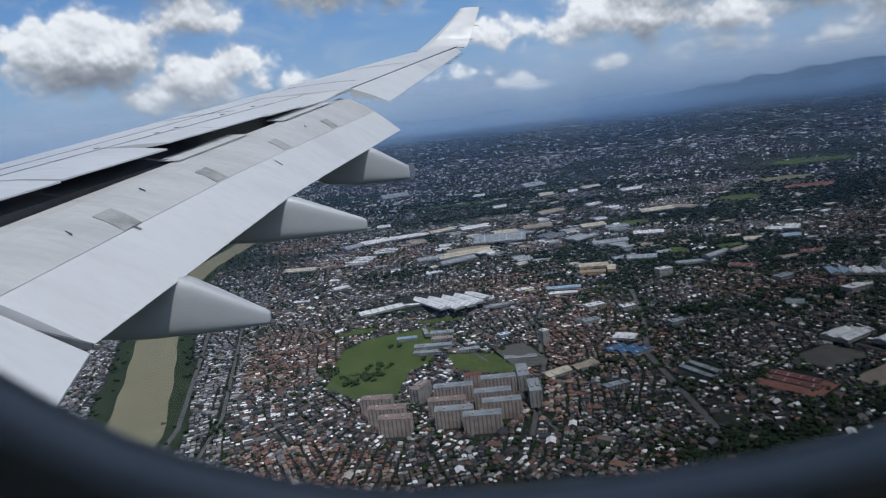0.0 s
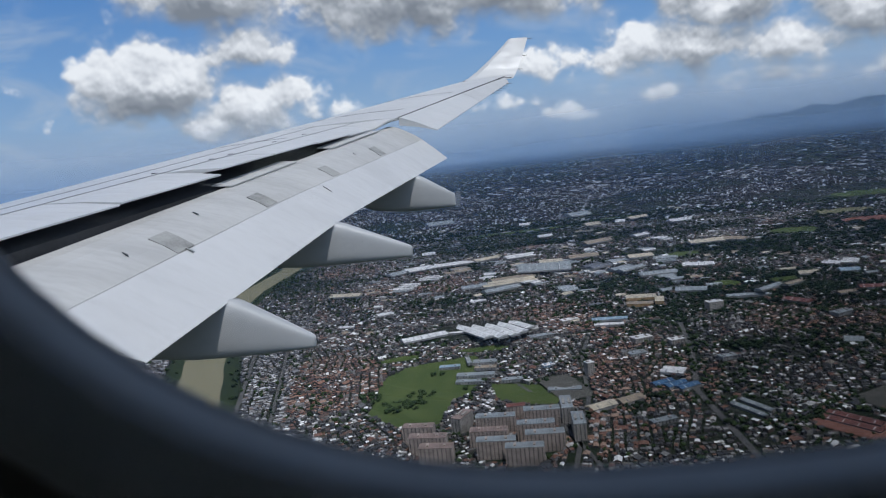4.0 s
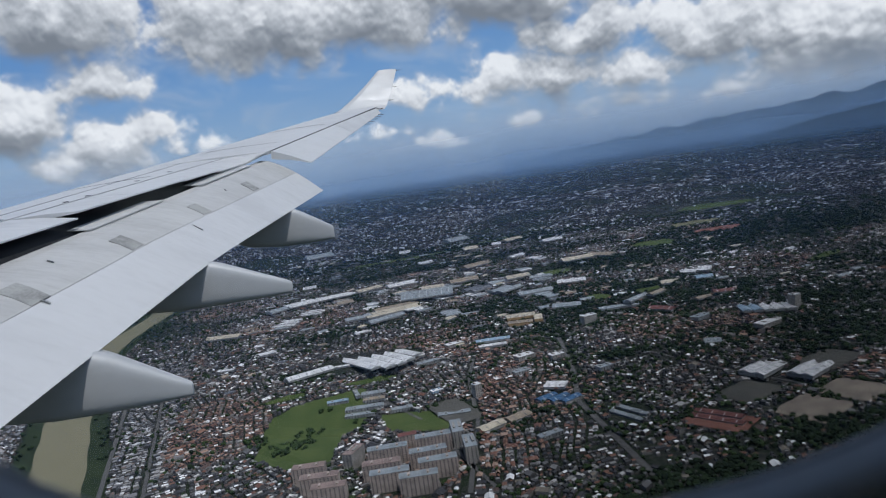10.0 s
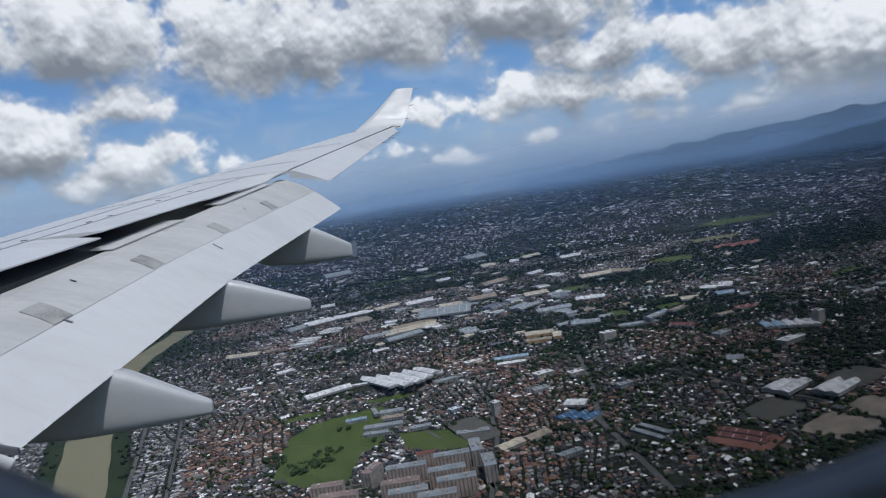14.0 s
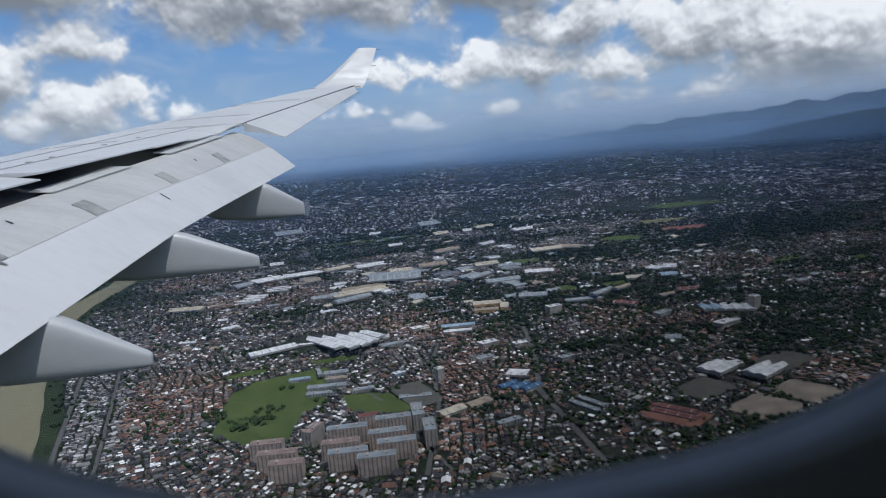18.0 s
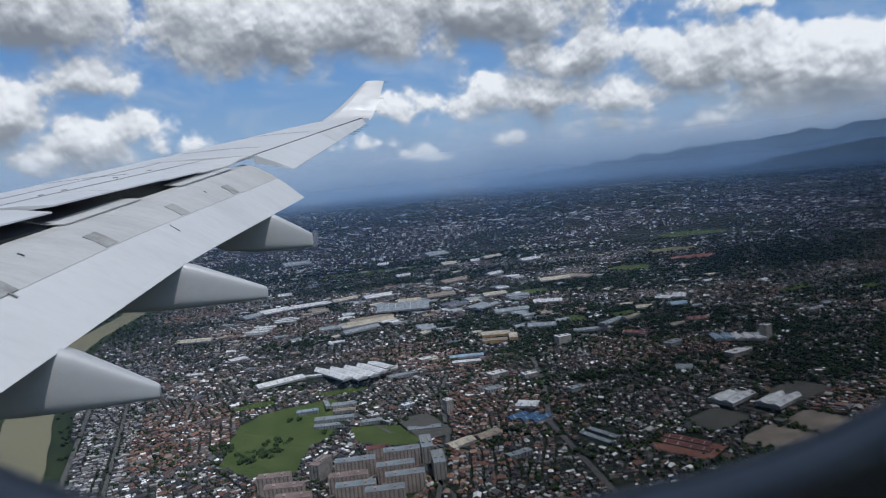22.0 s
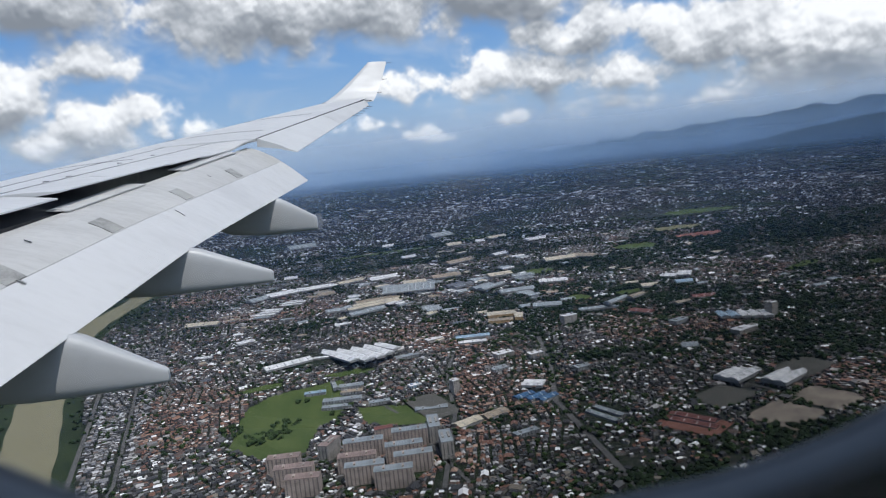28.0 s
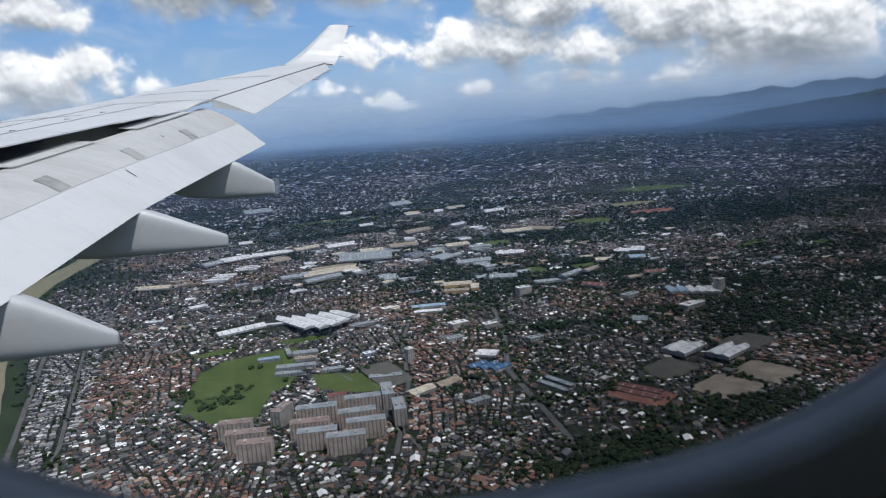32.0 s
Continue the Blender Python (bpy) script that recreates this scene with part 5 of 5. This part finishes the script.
# static wicks on the trailing edges
for y in (23.6, 24.1, 24.6, 25.1, 25.6):
    x, z = x_ailte(y), z_ailte(y)
    v, f = loft([[(x, y - 0.012, z - 0.01), (x, y + 0.012, z - 0.01), (x, y, z + 0.012)], [(x + 0.22, y - 0.006, z - 0.02), (x + 0.22, y + 0.006, z - 0.02), (x + 0.22, y, z - 0.01)]])
    part("static_wick", mesh_of("static_wick", v, f, [M["wick"]]), wing)
for u in (0.3, 0.62, 0.97):
    x, y, z = 3.36 + 0.82 * u, 26.3 + 1.05 * u ** 0.9, 3.2 + 1.64 * u ** 1.25
    v, f = loft([[(x, y - 0.012, z - 0.01), (x, y + 0.012, z - 0.01), (x, y, z + 0.012)], [(x + 0.2, y - 0.006, z), (x + 0.2, y + 0.006, z), (x + 0.2, y, z + 0.01)]])
    part("static_wick", mesh_of("static_wick", v, f, [M["wick"]]), winglet)


def fairing(y, xt, ztop, zbot, wide):
    """A canoe under the flap: flat-topped, slab-sided, tapering aft to a narrow upright tail."""
    te, zte = x_fte(y), z_fte(y)
    secs = []
    for u in (-0.02, -0.012, 0.0, 0.05, 0.15, 0.3, 0.45, 0.6, 0.75, 0.9, 1.05, 1.6, 2.4, 3.2):
        x = xt + (te - xt) * u
        top = ztop + (zte - 0.02 - ztop) * min(max(u, 0), 1.0) + max(0, u - 1) * 0.10
        bot = zbot - 0.02 * math.sin(min(max(u, 0), 2.0) / 2.0 * math.pi) + max(0, u - 2.2) * 0.35
        w = wide * (0.30 + 0.70 * min(1, max(u, 0) / 1.1) ** 0.75)
        if u <= 0:
            pinch = {-0.02: 0.5, -0.012: 0.82, 0.0: 0.97}[u]
            mid, w = (top + bot) / 2, w * pinch
            top, bot = mid + (top - mid) * pinch, mid + (bot - mid) * pinch
        if u > 2:
            w *= 1 - (u - 2) * 0.5
        ring = []
        for k in range(24):
            a = 2 * math.pi * (k + 0.5) / 24
            ca, sa_ = math.cos(a), math.sin(a)
            crown = 0.05 * w * (1 - (abs(ca) ** 0.4) ** 2) * (sa_ > 0)
            ring.append((x, y + w / 2 * math.copysign(abs(ca) ** 0.5, ca), (top + bot) / 2 + (top - bot) / 2 * math.copysign(abs(sa_) ** 0.5, sa_) + crown))
        secs.append(ring)
    return mesh_of("flap_track_fairing", *loft(secs), [M["fairing"]], smooth=True)


for y, xt, zt, zb, w in ((15.96, 0.47, -0.56, -0.86, 0.40), (12.07, -0.50, -1.27, -1.47, 0.42), (9.09, -1.80, -2.05, -2.22, 0.44)):
    fo = part("flap_track_fairing", fairing(y, xt, zt, zb, w), wing, "smooth white flap track fairing")
    v, f = box(xt + 0.0, xt + 0.05, y - 0.012, y + 0.012, zb - 0.015, zb + 0.012)
    part("drain_fitting", mesh_of("drain_fitting", v, f, [M["steel"]]), fo)
# small dark marks on the upper skin and the flap
for y, u in ((13.4, 0.95), (13.9, 0.95), (15.4, 0.9), (16.4, 0.9), (12.2, 0.93)):
    x = x_le(y) + (x_hinge(y) - x_le(y)) * u
    z = z_le(y) + (z_hinge(y) - z_le(y)) * u + 0.0132 * (x_hinge(y) - x_le(y)) * math.sin(math.pi * u) + 0.004
    part("latch", mesh_of("latch", *box(x - 0.05, x + 0.05, y - 0.012, y + 0.012, z - 0.02, z + 0.010), [M["seam"]]), wing)
for y, u, l in ((13.0, 0.60, 0.10), (15.2, 0.30, 0.05), (10.6, 0.22, 0.06), (9.0, 0.34, 0.05)):
    a, b = flap_point(y, u, 0.004), flap_point(y - 0.04, u + l, 0.004)
    vs = [a + Vector((0, 0.015, 0)), b + Vector((0, 0.015, 0)), b - Vector((0, 0.015, 0)), a - Vector((0, 0.015, 0))]
    vs += [p + Vector((0, 0, 0.012)) for p in vs]
    part("drain_slot", mesh_of("drain_slot", vs, [(3, 2, 1, 0), (4, 5, 6, 7), (0, 1, 5, 4), (1, 2, 6, 5), (2, 3, 7, 6), (3, 0, 4, 7)], [M["seam"]]), flap)
# closing rib and rubber strip at the flap's inner end
v, f = loft([[(x_fle(7.42) - 0.2, 7.40 + d, z_fle(7.42) - 0.02 + e), (x_fte(7.42) + 0.02, 7.40 + d, z_fte(7.42) + 0.03 + e), (x_fte(7.42) + 0.02, 7.40 + d, z_fte(7.42) - 0.03), (x_fle(7.42) - 0.2, 7.40 + d, z_fle(7.42) - 0.4)] for d, e in ((0.0, 0.0), (0.05, 0.0))])
part("end_seal", mesh_of("end_seal", v, f, [M["seam"]]), flap, "dark rubber flap end seal")

# ---- cabin side: window reveal, panes and lining ----
WA, WB, WN, WX, WZ, WY = 0.16, 0.19, 2.6, 0.055, 0.13, 0.12


def oval(grow, y, n=72):
    pts = []
    for k in range(n):
        a = 2 * math.pi * k / n
        ca, sa_ = math.cos(a), math.sin(a)
        pts.append((WX + (WA + grow) * math.copysign(abs(ca) ** (2 / WN), ca), y, WZ + (WB + grow) * math.copysign(abs(sa_) ** (2 / WN), sa_)))
    return pts


window = holder("window_1", (WX, WY, WZ), "rounded cabin window with a grey plastic reveal", "window", kind="structure")
window.matrix_world = CRAFT


def rings(name, steps, mat, label=""):
    v, f = loft([oval(g, y) for g, y in steps], True, False)
    return part(name, mesh_of(name, v, f, [mat], smooth=True), window, label)


rings("seal", [(0.062, 0.152), (0.040, 0.146), (0.012, 0.130), (0.002, 0.1225), (0.0, 0.1205), (0.0008, 0.1185)], M["rubber"], "dark rubber window seal")
rings("reveal", [(0.0008, 0.1185), (0.0012, 0.1165), (0.0018, 0.114), (0.0028, 0.1115), (0.0045, 0.110)], M["trim"], "grey sloping window reveal")
rings("bezel", [(0.0045, 0.110), (0.009, 0.1085), (0.013, 0.107), (0.016, 0.1065), (0.018, 0.1075)], M["trim_light"], "pale plastic bezel")
rings("shade_track", [(0.018, 0.1075), (0.0185, 0.112), (0.0215, 0.112), (0.022, 0.105)], M["rubber"], "black window shade groove")
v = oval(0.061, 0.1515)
pn = part("pane", mesh_of("pane", v, [tuple(range(len(v)))], [M["pane"]]), window, "clear slightly smeared window pane with shade painted into its lower right")
pn.visible_shadow = False

# lining with the opening through it, then the outer skin
n_o = 72


def sheet(name, y, grow, mat, half=1.25):
    a = oval(grow, y, n_o)
    b = []
    for x, _, z in a:
        dx, dz = x - WX, z - WZ
        k = half / max(abs(dx), abs(dz))
        b.append((WX + dx * k, y, WZ + dz * k))
    v, f = loft([a, b], True, False)
    return mesh_of(name, v, f, [mat])


side = new("wall_side", sheet("wall_side", 0.105, 0.022, M["cabin"]))
skin = new("wall_skin", sheet("wall_skin", 0.17, 0.10, M["fuselage"]))
side.matrix_world = skin.matrix_world = CRAFT
tagged(side, "grey cabin side lining around the window", "wall", kind="structure")
tagged(skin, "white outer fuselage skin", "wall", kind="structure")
for nm, v0 in (("wall_front", box(WX - 1.29, WX - 1.25, -2.4, 0.17, WZ - 1.25, WZ + 1.25)), ("wall_rear", box(WX + 1.25, WX + 1.29, -2.4, 0.17, WZ - 1.25, WZ + 1.25)), ("wall_inner", box(WX - 1.29, WX + 1.29, -2.44, -2.4, WZ - 1.29, WZ - 0.2)), ("wall_inner", box(WX - 1.29, WX + 1.29, -2.44, -2.4, WZ + 0.2, WZ + 1.29)),
               ("wall_inner", box(WX - 1.29, WX - 0.75, -2.44, -2.4, WZ - 0.2, WZ + 0.2)), ("wall_inner", box(WX - 0.5, WX - 0.15, -2.44, -2.4, WZ - 0.2, WZ + 0.2)), ("wall_inner", box(WX + 0.1, WX + 0.5, -2.44, -2.4, WZ - 0.2, WZ + 0.2)), ("wall_inner", box(WX + 0.75, WX + 1.29, -2.44, -2.4, WZ - 0.2, WZ + 0.2)),
               ("floor", box(WX - 1.29, WX + 1.29, -2.4, 0.17, WZ - 1.29, WZ - 1.25)), ("ceiling", box(WX - 1.29, WX + 1.29, -2.4, 0.17, WZ + 1.25, WZ + 1.29))):
    lining = new(nm, mesh_of(nm, *v0, [M["cabin"]]))
    lining.matrix_world = CRAFT
    tagged(lining, "plain grey cabin lining panel", "wall", kind="structure")
